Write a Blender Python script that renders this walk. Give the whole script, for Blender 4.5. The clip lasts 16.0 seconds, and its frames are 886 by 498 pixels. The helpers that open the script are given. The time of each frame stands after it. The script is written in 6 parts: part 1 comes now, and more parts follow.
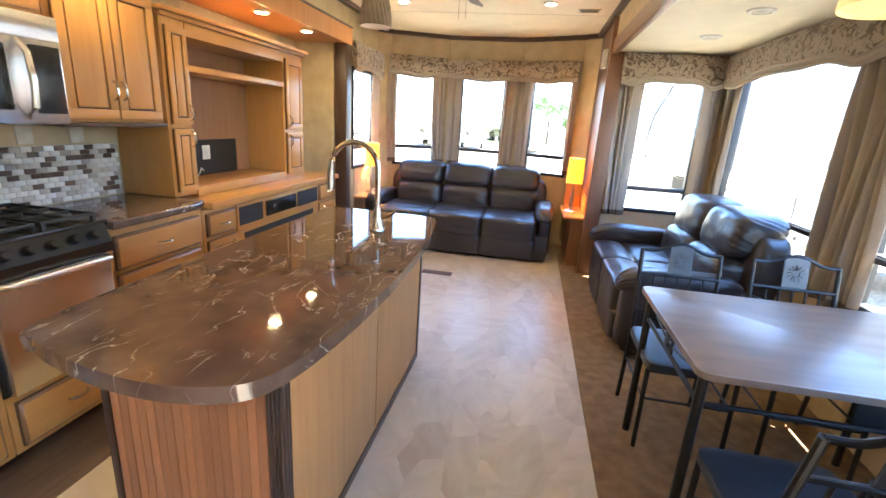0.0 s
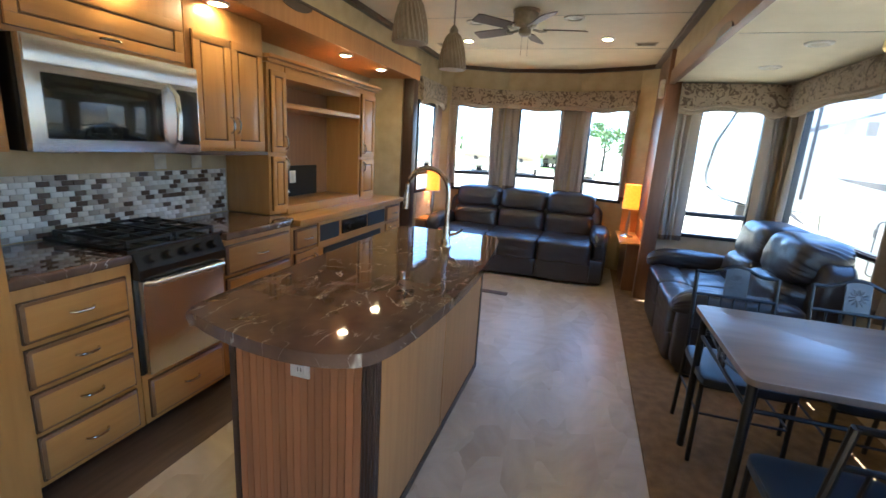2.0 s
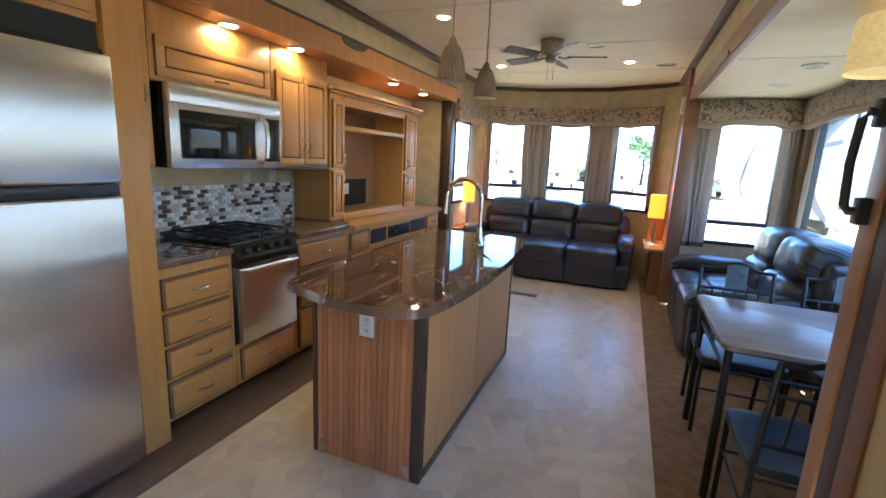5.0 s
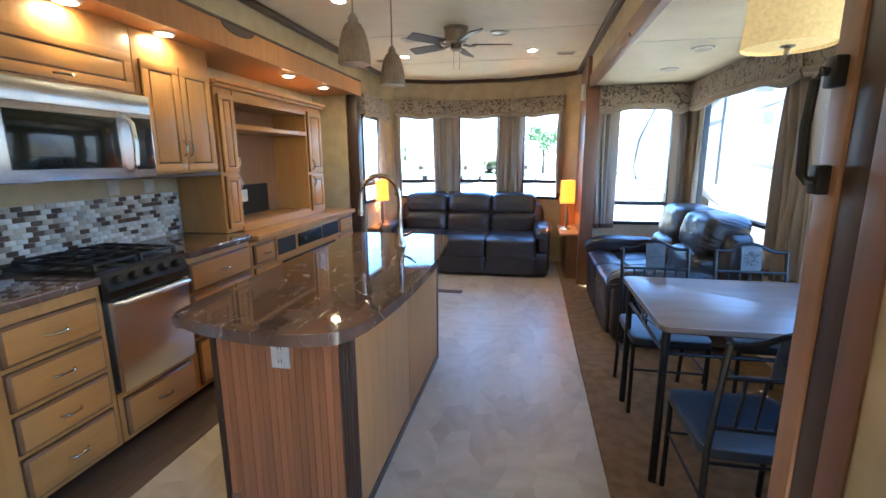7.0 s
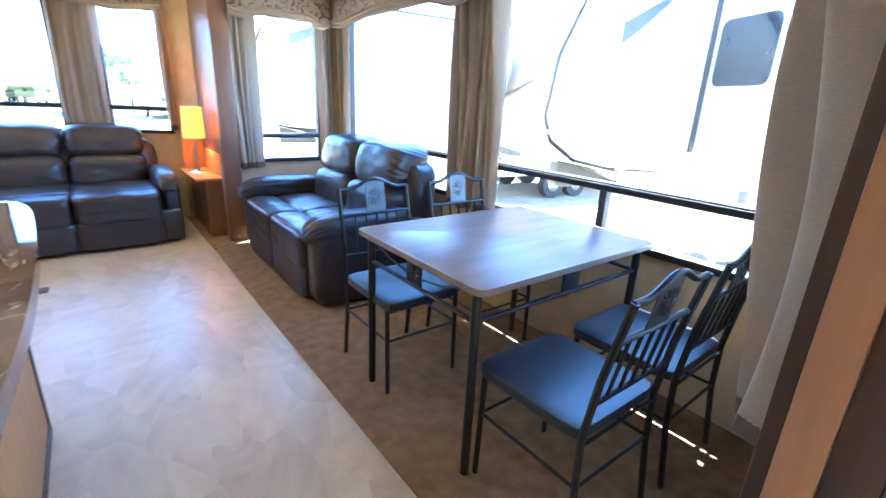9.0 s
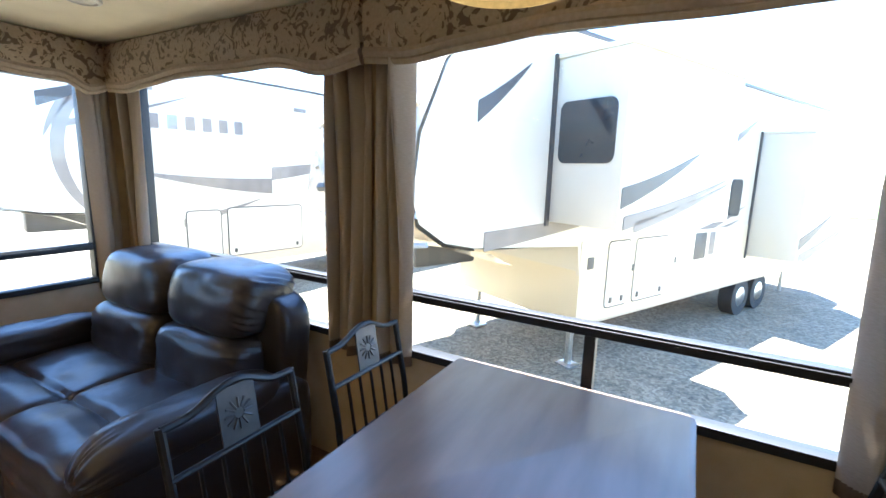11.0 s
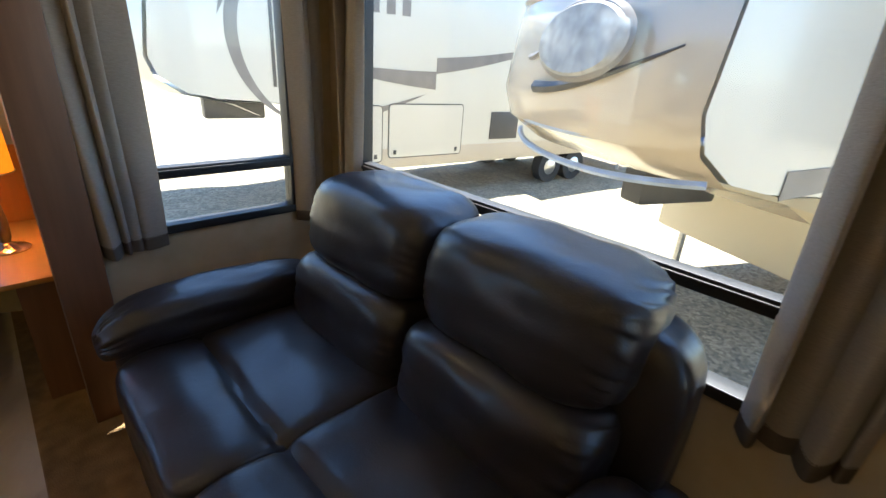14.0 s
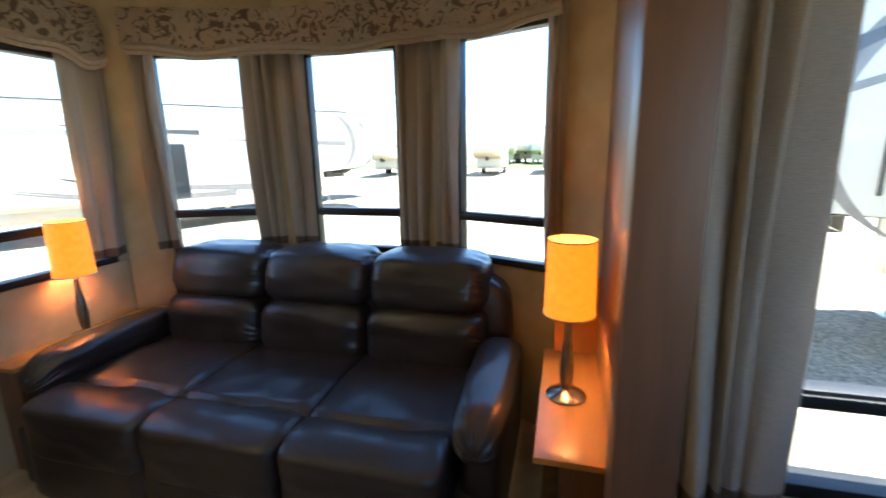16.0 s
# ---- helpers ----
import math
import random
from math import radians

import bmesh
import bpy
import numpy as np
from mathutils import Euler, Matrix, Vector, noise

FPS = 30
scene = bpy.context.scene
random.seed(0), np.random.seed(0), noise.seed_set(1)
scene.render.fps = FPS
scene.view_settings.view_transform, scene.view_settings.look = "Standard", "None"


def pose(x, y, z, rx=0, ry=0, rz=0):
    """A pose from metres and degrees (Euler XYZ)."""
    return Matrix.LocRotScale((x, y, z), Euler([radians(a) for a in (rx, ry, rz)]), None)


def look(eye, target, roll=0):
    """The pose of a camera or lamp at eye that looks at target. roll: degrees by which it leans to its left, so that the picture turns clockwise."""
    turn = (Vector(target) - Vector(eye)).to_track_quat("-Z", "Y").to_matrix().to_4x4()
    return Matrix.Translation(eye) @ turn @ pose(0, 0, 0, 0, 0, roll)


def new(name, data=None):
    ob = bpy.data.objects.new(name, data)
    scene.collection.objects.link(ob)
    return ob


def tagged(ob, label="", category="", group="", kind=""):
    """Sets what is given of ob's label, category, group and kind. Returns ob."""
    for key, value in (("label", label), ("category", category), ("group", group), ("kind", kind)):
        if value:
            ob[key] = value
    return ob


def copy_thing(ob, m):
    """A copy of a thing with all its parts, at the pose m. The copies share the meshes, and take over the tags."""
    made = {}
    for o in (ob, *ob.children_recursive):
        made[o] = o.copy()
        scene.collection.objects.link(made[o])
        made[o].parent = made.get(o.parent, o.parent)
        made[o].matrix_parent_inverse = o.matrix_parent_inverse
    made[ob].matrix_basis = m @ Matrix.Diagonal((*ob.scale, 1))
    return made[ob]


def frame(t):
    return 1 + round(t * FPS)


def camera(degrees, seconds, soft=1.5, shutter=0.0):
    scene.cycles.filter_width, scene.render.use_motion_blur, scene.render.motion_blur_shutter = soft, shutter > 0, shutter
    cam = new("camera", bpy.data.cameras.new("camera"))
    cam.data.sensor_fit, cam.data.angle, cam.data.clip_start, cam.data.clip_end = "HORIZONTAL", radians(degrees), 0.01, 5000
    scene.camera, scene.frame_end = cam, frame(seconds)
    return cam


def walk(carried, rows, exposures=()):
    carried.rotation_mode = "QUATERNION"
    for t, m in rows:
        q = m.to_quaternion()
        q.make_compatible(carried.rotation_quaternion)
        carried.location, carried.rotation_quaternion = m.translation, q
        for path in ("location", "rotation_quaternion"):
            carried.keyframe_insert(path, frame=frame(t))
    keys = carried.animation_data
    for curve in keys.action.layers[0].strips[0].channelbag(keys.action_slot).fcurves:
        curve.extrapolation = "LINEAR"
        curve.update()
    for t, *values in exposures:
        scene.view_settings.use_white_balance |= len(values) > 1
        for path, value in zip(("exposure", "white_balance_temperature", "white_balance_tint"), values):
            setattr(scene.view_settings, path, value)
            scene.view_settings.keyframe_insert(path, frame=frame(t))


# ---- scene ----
cam = camera(89.1, 16.0, shutter=0.2)
PATH = [
    (0, (0.453, 0.259, 1.444), (0.113, 2.153, 0.901), 3.7),
    (0.5, (0.447, 0.132, 1.435), (0.239, 2.051, 0.911), 4.6),
    (1, (0.416, -0.005, 1.418), (0.166, 1.91, 0.898), 4.1),
    (1.5, (0.41, -0.11, 1.471), (-0.001, 1.781, 0.965), 3.4),
    (2, (0.442, 0.006, 1.449), (-0.128, 1.87, 1.001), 3.5),
    (2.5, (0.443, 0.065, 1.461), (-0.419, 1.819, 1.035), 4.8),
    (3, (0.432, 0.04, 1.485), (-0.639, 1.678, 1.073), 4.4),
    (3.2, (0.434, 0.064, 1.463), (-0.659, 1.694, 1.081), 4.2),
    (5.3, (0.615, -0.542, 1.437), (-0.062, 1.298, 1.043), 1.9),
    (5.5, (0.622, -0.586, 1.428), (-0.05, 1.256, 1.037), 0.9),
    (6, (0.612, -0.58, 1.438), (-0.029, 1.274, 1.049), -0.1),
    (6.5, (0.535, -0.395, 1.429), (0.002, 1.493, 1.043), -0.5),
    (7, (0.495, -0.228, 1.423), (0.124, 1.697, 1.028), -0.3),
    (7.5, (0.419, 0.026, 1.406), (0.177, 1.966, 0.986), 0.6),
    (8, (0.283, 0.28, 1.364), (0.497, 2.213, 0.897), 0.2),
    (8.5, (0.15, 0.481, 1.31), (0.95, 2.225, 0.746), 0.6),
    (9, (0.167, 0.716, 1.288), (1.344, 2.211, 0.671), 2.8),
    (9.5, (0.311, 0.958, 1.302), (1.75, 2.185, 0.65), 2.7),
    (10, (0.421, 1.268, 1.358), (2.015, 2.302, 0.734), 3.1),
    (10.2, (0.528, 1.357, 1.422), (2.167, 2.357, 0.862), 2.5),
    (12.3, (0.616, 2.281, 1.485), (2.344, 3.267, 1.273), 1.5),
    (12.5, (0.655, 2.374, 1.468), (2.319, 3.461, 1.244), 1.4),
    (13, (0.795, 2.607, 1.417), (2.346, 3.845, 1.173), 1.2),
    (13.5, (0.892, 2.844, 1.395), (2.317, 4.123, 0.818), 4.2),
    (14, (0.997, 3.094, 1.388), (2.327, 4.375, 0.619), 4.2),
    (14.5, (1.149, 3.378, 1.368), (2.251, 4.961, 0.841), 0.2),
    (15, (1.198, 3.643, 1.453), (1.893, 5.465, 1.009), 1.9),
    (15.5, (1.116, 3.779, 1.433), (1.261, 5.726, 1.001), 0.7),
    (16, (0.919, 3.957, 1.46), (0.41, 5.841, 1.023), -1.1),
]
EXPOSURES = [(0, 4.95, 5750, 10), (1, 5.2, 5550, 11), (1.5, 4.7, 5300, 9), (2, 3.95, 5250, 6), (2.5, 3.8, 5300, 5), (3, 4.1, 5350, 4), (5.5, 4.15, 5050, 6), (6.5, 4.1, 5000, 6), (7.5, 4.65, 4750, 6), (8.5, 5.15, 4700, 7),
             (9.5, 5.1, 4850, 6), (10.2, 4.7, 5150, 8), (12.3, 2.75, 6050, 9), (13.5, 2.95, 6100, 8), (14.2, 2.95, 6100, 6), (15, 2.3, 6300, 3), (15.5, 2.7, 6100, 3), (16, 3.15, 5750, 4)]
walk(cam, [(t, look(eye, target, roll)) for t, eye, target, roll in PATH], EXPOSURES)

# ---------------------------------------------------------------- world and sun
SUN = Vector((0.29, 0.10, 1.0)).normalized()
world = bpy.data.worlds.new("sky")
scene.world = world
world.use_nodes = True
wn = world.node_tree
sky = wn.nodes.new("ShaderNodeTexSky")
sky.sky_type = "NISHITA"
sky.sun_disc = False
sky.sun_elevation = math.asin(SUN.z)
sky.sun_rotation = math.atan2(SUN.x, SUN.y)
sky.altitude = 1500
sky.dust_density = 0.1
sky.ozone_density = 3.0
wn.links.new(sky.outputs[0], wn.nodes["Background"].inputs[0])
wn.nodes["Background"].inputs[1].default_value = 0.105
sun = new("sun", bpy.data.lights.new("sun", "SUN"))
sun.data.energy, sun.data.angle, sun.data.color = 4.2, radians(0.6), (1.0, 0.95, 0.87)
sun.matrix_world = look(SUN * 30, (0, 0, 0))


# ---------------------------------------------------------------- materials
def mat(name, color, rough=0.5, metal=0.0, color2=None, scale=8.0, stretch=(1, 1, 1), mix=0.5, bump=0.0, bump_scale=60.0,
        coat=0.0, detail=6.0, random=0.0, sheen=0.0, emit=None, emit_power=0.0, rough2=None, trans=0.0):
    """Principled material with noise in the colour, a finer noise in the relief and, if wanted, a shift from object to object."""
    m = bpy.data.materials.new(name)
    m.use_nodes = True
    t = m.node_tree
    b = t.nodes["Principled BSDF"]
    b.inputs["Roughness"].default_value = rough
    b.inputs["Metallic"].default_value = metal
    b.inputs["Coat Weight"].default_value = coat
    b.inputs["Coat Roughness"].default_value = 0.08
    b.inputs["Sheen Weight"].default_value = sheen
    b.inputs["Transmission Weight"].default_value = trans
    tc = t.nodes.new("ShaderNodeTexCoord")
    mp = t.nodes.new("ShaderNodeMapping")
    mp.inputs["Scale"].default_value = stretch
    t.links.new(tc.outputs["Object"], mp.inputs[0])
    n = t.nodes.new("ShaderNodeTexNoise")
    n.inputs["Scale"].default_value, n.inputs["Detail"].default_value = scale, detail
    t.links.new(mp.outputs[0], n.inputs["Vector"])
    c2 = color2 or tuple(c * 0.7 for c in color)
    mx = t.nodes.new("ShaderNodeMix")
    mx.data_type = "RGBA"
    mx.inputs[6].default_value, mx.inputs[7].default_value = (*color, 1), (*c2, 1)
    rp = t.nodes.new("ShaderNodeMapRange")
    rp.inputs[1].default_value, rp.inputs[2].default_value = 0.5 - mix * 0.5, 0.5 + mix * 0.5
    t.links.new(n.outputs["Fac"], rp.inputs[0])
    t.links.new(rp.outputs[0], mx.inputs[0])
    out = mx.outputs[2]
    if random:
        oi = t.nodes.new("ShaderNodeObjectInfo")
        mr = t.nodes.new("ShaderNodeMapRange")
        mr.inputs[3].default_value, mr.inputs[4].default_value = 1 - random, 1 + random
        hs = t.nodes.new("ShaderNodeHueSaturation")
        t.links.new(oi.outputs["Random"], mr.inputs[0])
        t.links.new(mr.outputs[0], hs.inputs["Value"])
        t.links.new(out, hs.inputs["Color"])
        out = hs.outputs[0]
    t.links.new(out, b.inputs["Base Color"])
    if rough2 is not None:
        rr = t.nodes.new("ShaderNodeMapRange")
        rr.inputs[3].default_value, rr.inputs[4].default_value = rough, rough2
        t.links.new(n.outputs["Fac"], rr.inputs[0])
        t.links.new(rr.outputs[0], b.inputs["Roughness"])
    if bump:
        n2 = t.nodes.new("ShaderNodeTexNoise")
        n2.inputs["Scale"].default_value, n2.inputs["Detail"].default_value = bump_scale, 4
        t.links.new(mp.outputs[0], n2.inputs["Vector"])
        bp = t.nodes.new("ShaderNodeBump")
        bp.inputs["Strength"].default_value, bp.inputs["Distance"].default_value = bump, 0.01
        t.links.new(n2.outputs["Fac"], bp.inputs["Height"])
        t.links.new(bp.outputs[0], b.inputs["Normal"])
    if emit:
        b.inputs["Emission Color"].default_value = (*emit, 1)
        b.inputs["Emission Strength"].default_value = emit_power
    return m


def base_of(m):
    return m.node_tree.nodes["Principled BSDF"]


def granite_mat():
    """Dark brown polished stone with pale broken veins."""
    m = mat("granite", (0.080, 0.049, 0.034), 0.025, color2=(0.155, 0.095, 0.064), scale=9, mix=0.5, rough2=0.06)
    t, b = m.node_tree, base_of(m)
    src = b.inputs["Base Color"].links[0].from_socket
    tc = next(n for n in t.nodes if n.type == "TEX_COORD")
    n = t.nodes.new("ShaderNodeTexNoise")
    n.inputs["Scale"].default_value, n.inputs["Detail"].default_value, n.inputs["Distortion"].default_value = 4.0, 9, 1.2
    mp = t.nodes.new("ShaderNodeMapping")
    mp.inputs["Rotation"].default_value, mp.inputs["Scale"].default_value = (0, 0, 0.9), (2.2, 0.9, 1)
    t.links.new(tc.outputs["Object"], mp.inputs[0])
    t.links.new(mp.outputs[0], n.inputs["Vector"])
    r = t.nodes.new("ShaderNodeValToRGB")
    e = r.color_ramp.elements
    e[0].position, e[0].color = 0.497, (0, 0, 0, 1)
    e[1].position, e[1].color = 0.519, (0, 0, 0, 1)
    k = e.new(0.508)
    k.color = (1, 1, 1, 1)
    t.links.new(n.outputs["Fac"], r.inputs[0])
    n2 = t.nodes.new("ShaderNodeTexNoise")
    n2.inputs["Scale"].default_value = 7
    t.links.new(tc.outputs["Object"], n2.inputs["Vector"])
    g = t.nodes.new("ShaderNodeMapRange")
    g.inputs[1].default_value, g.inputs[2].default_value = 0.43, 0.62
    t.links.new(n2.outputs["Fac"], g.inputs[0])
    mu = t.nodes.new("ShaderNodeMath")
    mu.operation = "MULTIPLY"
    t.links.new(r.outputs[0], mu.inputs[0])
    t.links.new(g.outputs[0], mu.inputs[1])
    mx = t.nodes.new("ShaderNodeMix")
    mx.data_type = "RGBA"
    t.links.new(mu.outputs[0], mx.inputs[0])
    t.links.new(src, mx.inputs[6])
    mx.inputs[7].default_value = (0.50, 0.43, 0.36, 1)
    t.links.new(mx.outputs[2], b.inputs["Base Color"])
    return m


def floral_mat():
    """Tan valance cloth with dark brown scrolls."""
    m = mat("floral cloth", (0.43, 0.345, 0.25), 0.9, scale=90, mix=0.6, bump=0.25, bump_scale=400, sheen=0.3)
    t, b = m.node_tree, base_of(m)
    src = b.inputs["Base Color"].links[0].from_socket
    tc = next(n for n in t.nodes if n.type == "TEX_COORD")
    n = t.nodes.new("ShaderNodeTexNoise")
    n.inputs["Scale"].default_value, n.inputs["Detail"].default_value, n.inputs["Distortion"].default_value = 13, 2.0, 2.6
    t.links.new(tc.outputs["Object"], n.inputs["Vector"])
    r = t.nodes.new("ShaderNodeMapRange")
    r.inputs[1].default_value, r.inputs[2].default_value = 0.53, 0.57
    t.links.new(n.outputs["Fac"], r.inputs[0])
    mx = t.nodes.new("ShaderNodeMix")
    mx.data_type = "RGBA"
    t.links.new(r.outputs[0], mx.inputs[0])
    t.links.new(src, mx.inputs[6])
    mx.inputs[7].default_value = (0.085, 0.055, 0.037, 1)
    t.links.new(mx.outputs[2], b.inputs["Base Color"])
    return m


def vinyl_mat():
    """Beige sheet vinyl printed with slabs laid on the slant, each with streaks its own way."""
    m = mat("vinyl floor", (0.38, 0.31, 0.22), 0.28, scale=4, color2=(0.36, 0.285, 0.195), mix=0.5, bump=0.05, bump_scale=40, rough2=0.42)
    t, b = m.node_tree, base_of(m)
    src = b.inputs["Base Color"].links[0].from_socket
    tc = next(n for n in t.nodes if n.type == "TEX_COORD")
    mp = t.nodes.new("ShaderNodeMapping")
    mp.inputs["Rotation"].default_value, mp.inputs["Scale"].default_value = (0, 0, 0.6), (5.5, 2.6, 1)
    t.links.new(tc.outputs["Object"], mp.inputs[0])
    v = t.nodes.new("ShaderNodeTexVoronoi")
    v.distance, v.inputs["Scale"].default_value, v.inputs["Randomness"].default_value = "MANHATTAN", 1.05, 0.95
    t.links.new(mp.outputs[0], v.inputs["Vector"])
    ro = t.nodes.new("ShaderNodeVectorRotate")
    ro.rotation_type = "Z_AXIS"
    sp = t.nodes.new("ShaderNodeSeparateColor")
    t.links.new(v.outputs["Color"], sp.inputs[0])
    an = t.nodes.new("ShaderNodeMath")
    an.operation = "MULTIPLY"
    an.inputs[1].default_value = 6.28
    t.links.new(sp.outputs[0], an.inputs[0])
    t.links.new(tc.outputs["Object"], ro.inputs["Vector"])
    t.links.new(an.outputs[0], ro.inputs["Angle"])
    m2 = t.nodes.new("ShaderNodeMapping")
    m2.inputs["Scale"].default_value = (11, 3.5, 1)
    t.links.new(ro.outputs[0], m2.inputs[0])
    n = t.nodes.new("ShaderNodeTexNoise")
    n.inputs["Scale"].default_value, n.inputs["Detail"].default_value = 1.0, 5
    t.links.new(m2.outputs[0], n.inputs["Vector"])
    ad = t.nodes.new("ShaderNodeMath")
    ad.operation = "MULTIPLY_ADD"
    ad.inputs[1].default_value = 0.35
    t.links.new(sp.outputs[1], ad.inputs[0])
    t.links.new(n.outputs["Fac"], ad.inputs[2])
    r = t.nodes.new("ShaderNodeMapRange")
    r.inputs[1].default_value, r.inputs[2].default_value = 0.40, 0.94
    t.links.new(ad.outputs[0], r.inputs[0])
    mx = t.nodes.new("ShaderNodeMix")
    mx.data_type = "RGBA"
    t.links.new(r.outputs[0], mx.inputs[0])
    t.links.new(src, mx.inputs[6])
    mx.inputs[7].default_value = (0.50, 0.425, 0.32, 1)
    t.links.new(mx.outputs[2], b.inputs["Base Color"])
    return m


def glass_mat(name="window glass", tint=(0.975, 0.985, 0.98)):
    """A thin pane: clear, with a reflection that grows at grazing angles."""
    m = bpy.data.materials.new(name)
    m.use_nodes = True
    t = m.node_tree
    t.nodes.remove(t.nodes["Principled BSDF"])
    tr, gl, fr, mx = (t.nodes.new("ShaderNode" + k) for k in ("BsdfTransparent", "BsdfGlossy", "LayerWeight", "MixShader"))
    tr.inputs[0].default_value = (*tint, 1)
    gl.inputs["Roughness"].default_value = 0.01
    fr.inputs[0].default_value = 0.5
    pw = t.nodes.new("ShaderNodeMath")
    pw.operation = "POWER"
    pw.inputs[1].default_value = 5.0
    sc = t.nodes.new("ShaderNodeMath")
    sc.operation = "MULTIPLY_ADD"
    sc.inputs[1].default_value, sc.inputs[2].default_value = 0.5, 0.022
    t.links.new(fr.outputs["Facing"], pw.inputs[0])
    t.links.new(pw.outputs[0], sc.inputs[0])
    t.links.new(sc.outputs[0], mx.inputs[0])
    t.links.new(tr.outputs[0], mx.inputs[1])
    t.links.new(gl.outputs[0], mx.inputs[2])
    t.links.new(mx.outputs[0], t.nodes["Material Output"].inputs[0])
    return m


def let_through(m, color, share):
    """Thin cloth: part of the light that falls on its back comes through."""
    t = m.node_tree
    tl, mx = t.nodes.new("ShaderNodeBsdfTranslucent"), t.nodes.new("ShaderNodeMixShader")
    tl.inputs[0].default_value = (*color, 1)
    mx.inputs[0].default_value = share
    t.links.new(base_of(m).outputs[0], mx.inputs[1])
    t.links.new(tl.outputs[0], mx.inputs[2])
    t.links.new(mx.outputs[0], t.nodes["Material Output"].inputs[0])
    return m


def creased(m):
    """Adds soft wrinkles of hand size under the fine grain."""
    t = m.node_tree
    tc = next(n for n in t.nodes if n.type == "TEX_COORD")
    fine = next(n for n in t.nodes if n.type == "BUMP")
    n = t.nodes.new("ShaderNodeTexNoise")
    n.inputs["Scale"].default_value, n.inputs["Detail"].default_value, n.inputs["Distortion"].default_value = 11.0, 3.0, 1.2
    bp = t.nodes.new("ShaderNodeBump")
    bp.inputs["Strength"].default_value, bp.inputs["Distance"].default_value = 0.07, 0.025
    t.links.new(tc.outputs["Object"], n.inputs["Vector"])
    t.links.new(n.outputs["Fac"], bp.inputs["Height"])
    t.links.new(bp.outputs[0], fine.inputs["Normal"])
    return m


GRAIN = (14, 14, 1.1)
wood = mat("honey maple", (0.52, 0.262, 0.070), 0.36, color2=(0.40, 0.185, 0.045), scale=2.2, stretch=GRAIN, mix=0.7, bump=0.03, coat=0.25, random=0.06)
wood_y = mat("honey maple long grain", (0.52, 0.262, 0.070), 0.36, color2=(0.40, 0.185, 0.045), scale=2.2, stretch=(14, 1.1, 14), mix=0.7, bump=0.03, coat=0.25, random=0.06)
glazed_wood = mat("glazed maple edge", (0.27, 0.135, 0.05), 0.4, color2=(0.17, 0.08, 0.03), scale=2.2, stretch=(14, 1.1, 14), mix=0.7)
groove_wood = mat("glazed groove", (0.13, 0.06, 0.022), 0.5, scale=6)
wood_back = mat("veneer back", (0.33, 0.17, 0.075), 0.45, color2=(0.26, 0.125, 0.055), scale=2, stretch=GRAIN, mix=0.7)
red_wood = mat("red brown veneer", (0.39, 0.165, 0.066), 0.42, color2=(0.28, 0.112, 0.042), scale=2.4, stretch=GRAIN, mix=0.7, random=0.2)
side_wood = mat("tan veneer", (0.47, 0.228, 0.08), 0.6, color2=(0.37, 0.17, 0.056), scale=2.2, stretch=GRAIN, mix=0.6)
base_of(side_wood).inputs["Specular IOR Level"].default_value = 0.25
dark_wood = mat("dark walnut trim", (0.062, 0.032, 0.02), 0.4, color2=(0.035, 0.018, 0.012), scale=3, stretch=GRAIN, mix=0.7)
dark_wood_y = mat("dark walnut rail", (0.075, 0.04, 0.024), 0.4, color2=(0.04, 0.02, 0.013), scale=3, stretch=(14, 1.1, 14), mix=0.7)
post_wood = mat("brown jamb veneer", (0.20, 0.095, 0.05), 0.42, color2=(0.13, 0.06, 0.03), scale=3, stretch=GRAIN, mix=0.7)
jamb_wood = mat("orange jamb veneer", (0.33, 0.175, 0.085), 0.4, color2=(0.25, 0.125, 0.06), scale=3, stretch=GRAIN, mix=0.7)
wallpaper = mat("mottled wallpaper", (0.50, 0.40, 0.24), 0.8, color2=(0.38, 0.295, 0.165), scale=7, mix=0.5, bump=0.06, bump_scale=90)
wall_low = mat("mottled wall panel", (0.56, 0.45, 0.29), 0.75, color2=(0.44, 0.34, 0.20), scale=9, mix=0.6, bump=0.05, bump_scale=90)
ceil_mat = mat("cream ceiling panel", (0.72, 0.645, 0.485), 0.6, color2=(0.62, 0.55, 0.40), scale=5, mix=0.6, bump=0.05, bump_scale=70)
granite = granite_mat()
vinyl = vinyl_mat()
carpet = mat("brown carpet", (0.29, 0.175, 0.075), 0.95, color2=(0.13, 0.073, 0.028), scale=15, mix=0.6, bump=0.8, bump_scale=210, sheen=0.04, detail=8)
plank = mat("brown plank vinyl", (0.135, 0.085, 0.055), 0.5, color2=(0.07, 0.043, 0.028), scale=3, stretch=(14, 1.5, 1), mix=0.7, bump=0.05)
steel = mat("brushed steel", (0.70, 0.69, 0.675), 0.22, 1.0, color2=(0.685, 0.675, 0.66), scale=6, stretch=(1, 1, 160), mix=1.0, rough2=0.29)
steel_nodes = steel.node_tree
steel_tangent = steel_nodes.nodes.new("ShaderNodeTangent")
steel_tangent.direction_type, steel_tangent.axis = "RADIAL", "Z"
steel_nodes.links.new(steel_tangent.outputs[0], base_of(steel).inputs["Tangent"])
base_of(steel).inputs["Anisotropic"].default_value = 0.75
chrome = mat("satin nickel", (0.70, 0.67, 0.62), 0.18, 1.0, scale=30)
nickel = mat("brushed nickel", (0.38, 0.34, 0.285), 0.30, 1.0, scale=30)
black = mat("black enamel", (0.012, 0.012, 0.012), 0.22, scale=20)
black_frame = mat("black window frame", (0.012, 0.012, 0.013), 0.5, scale=20)
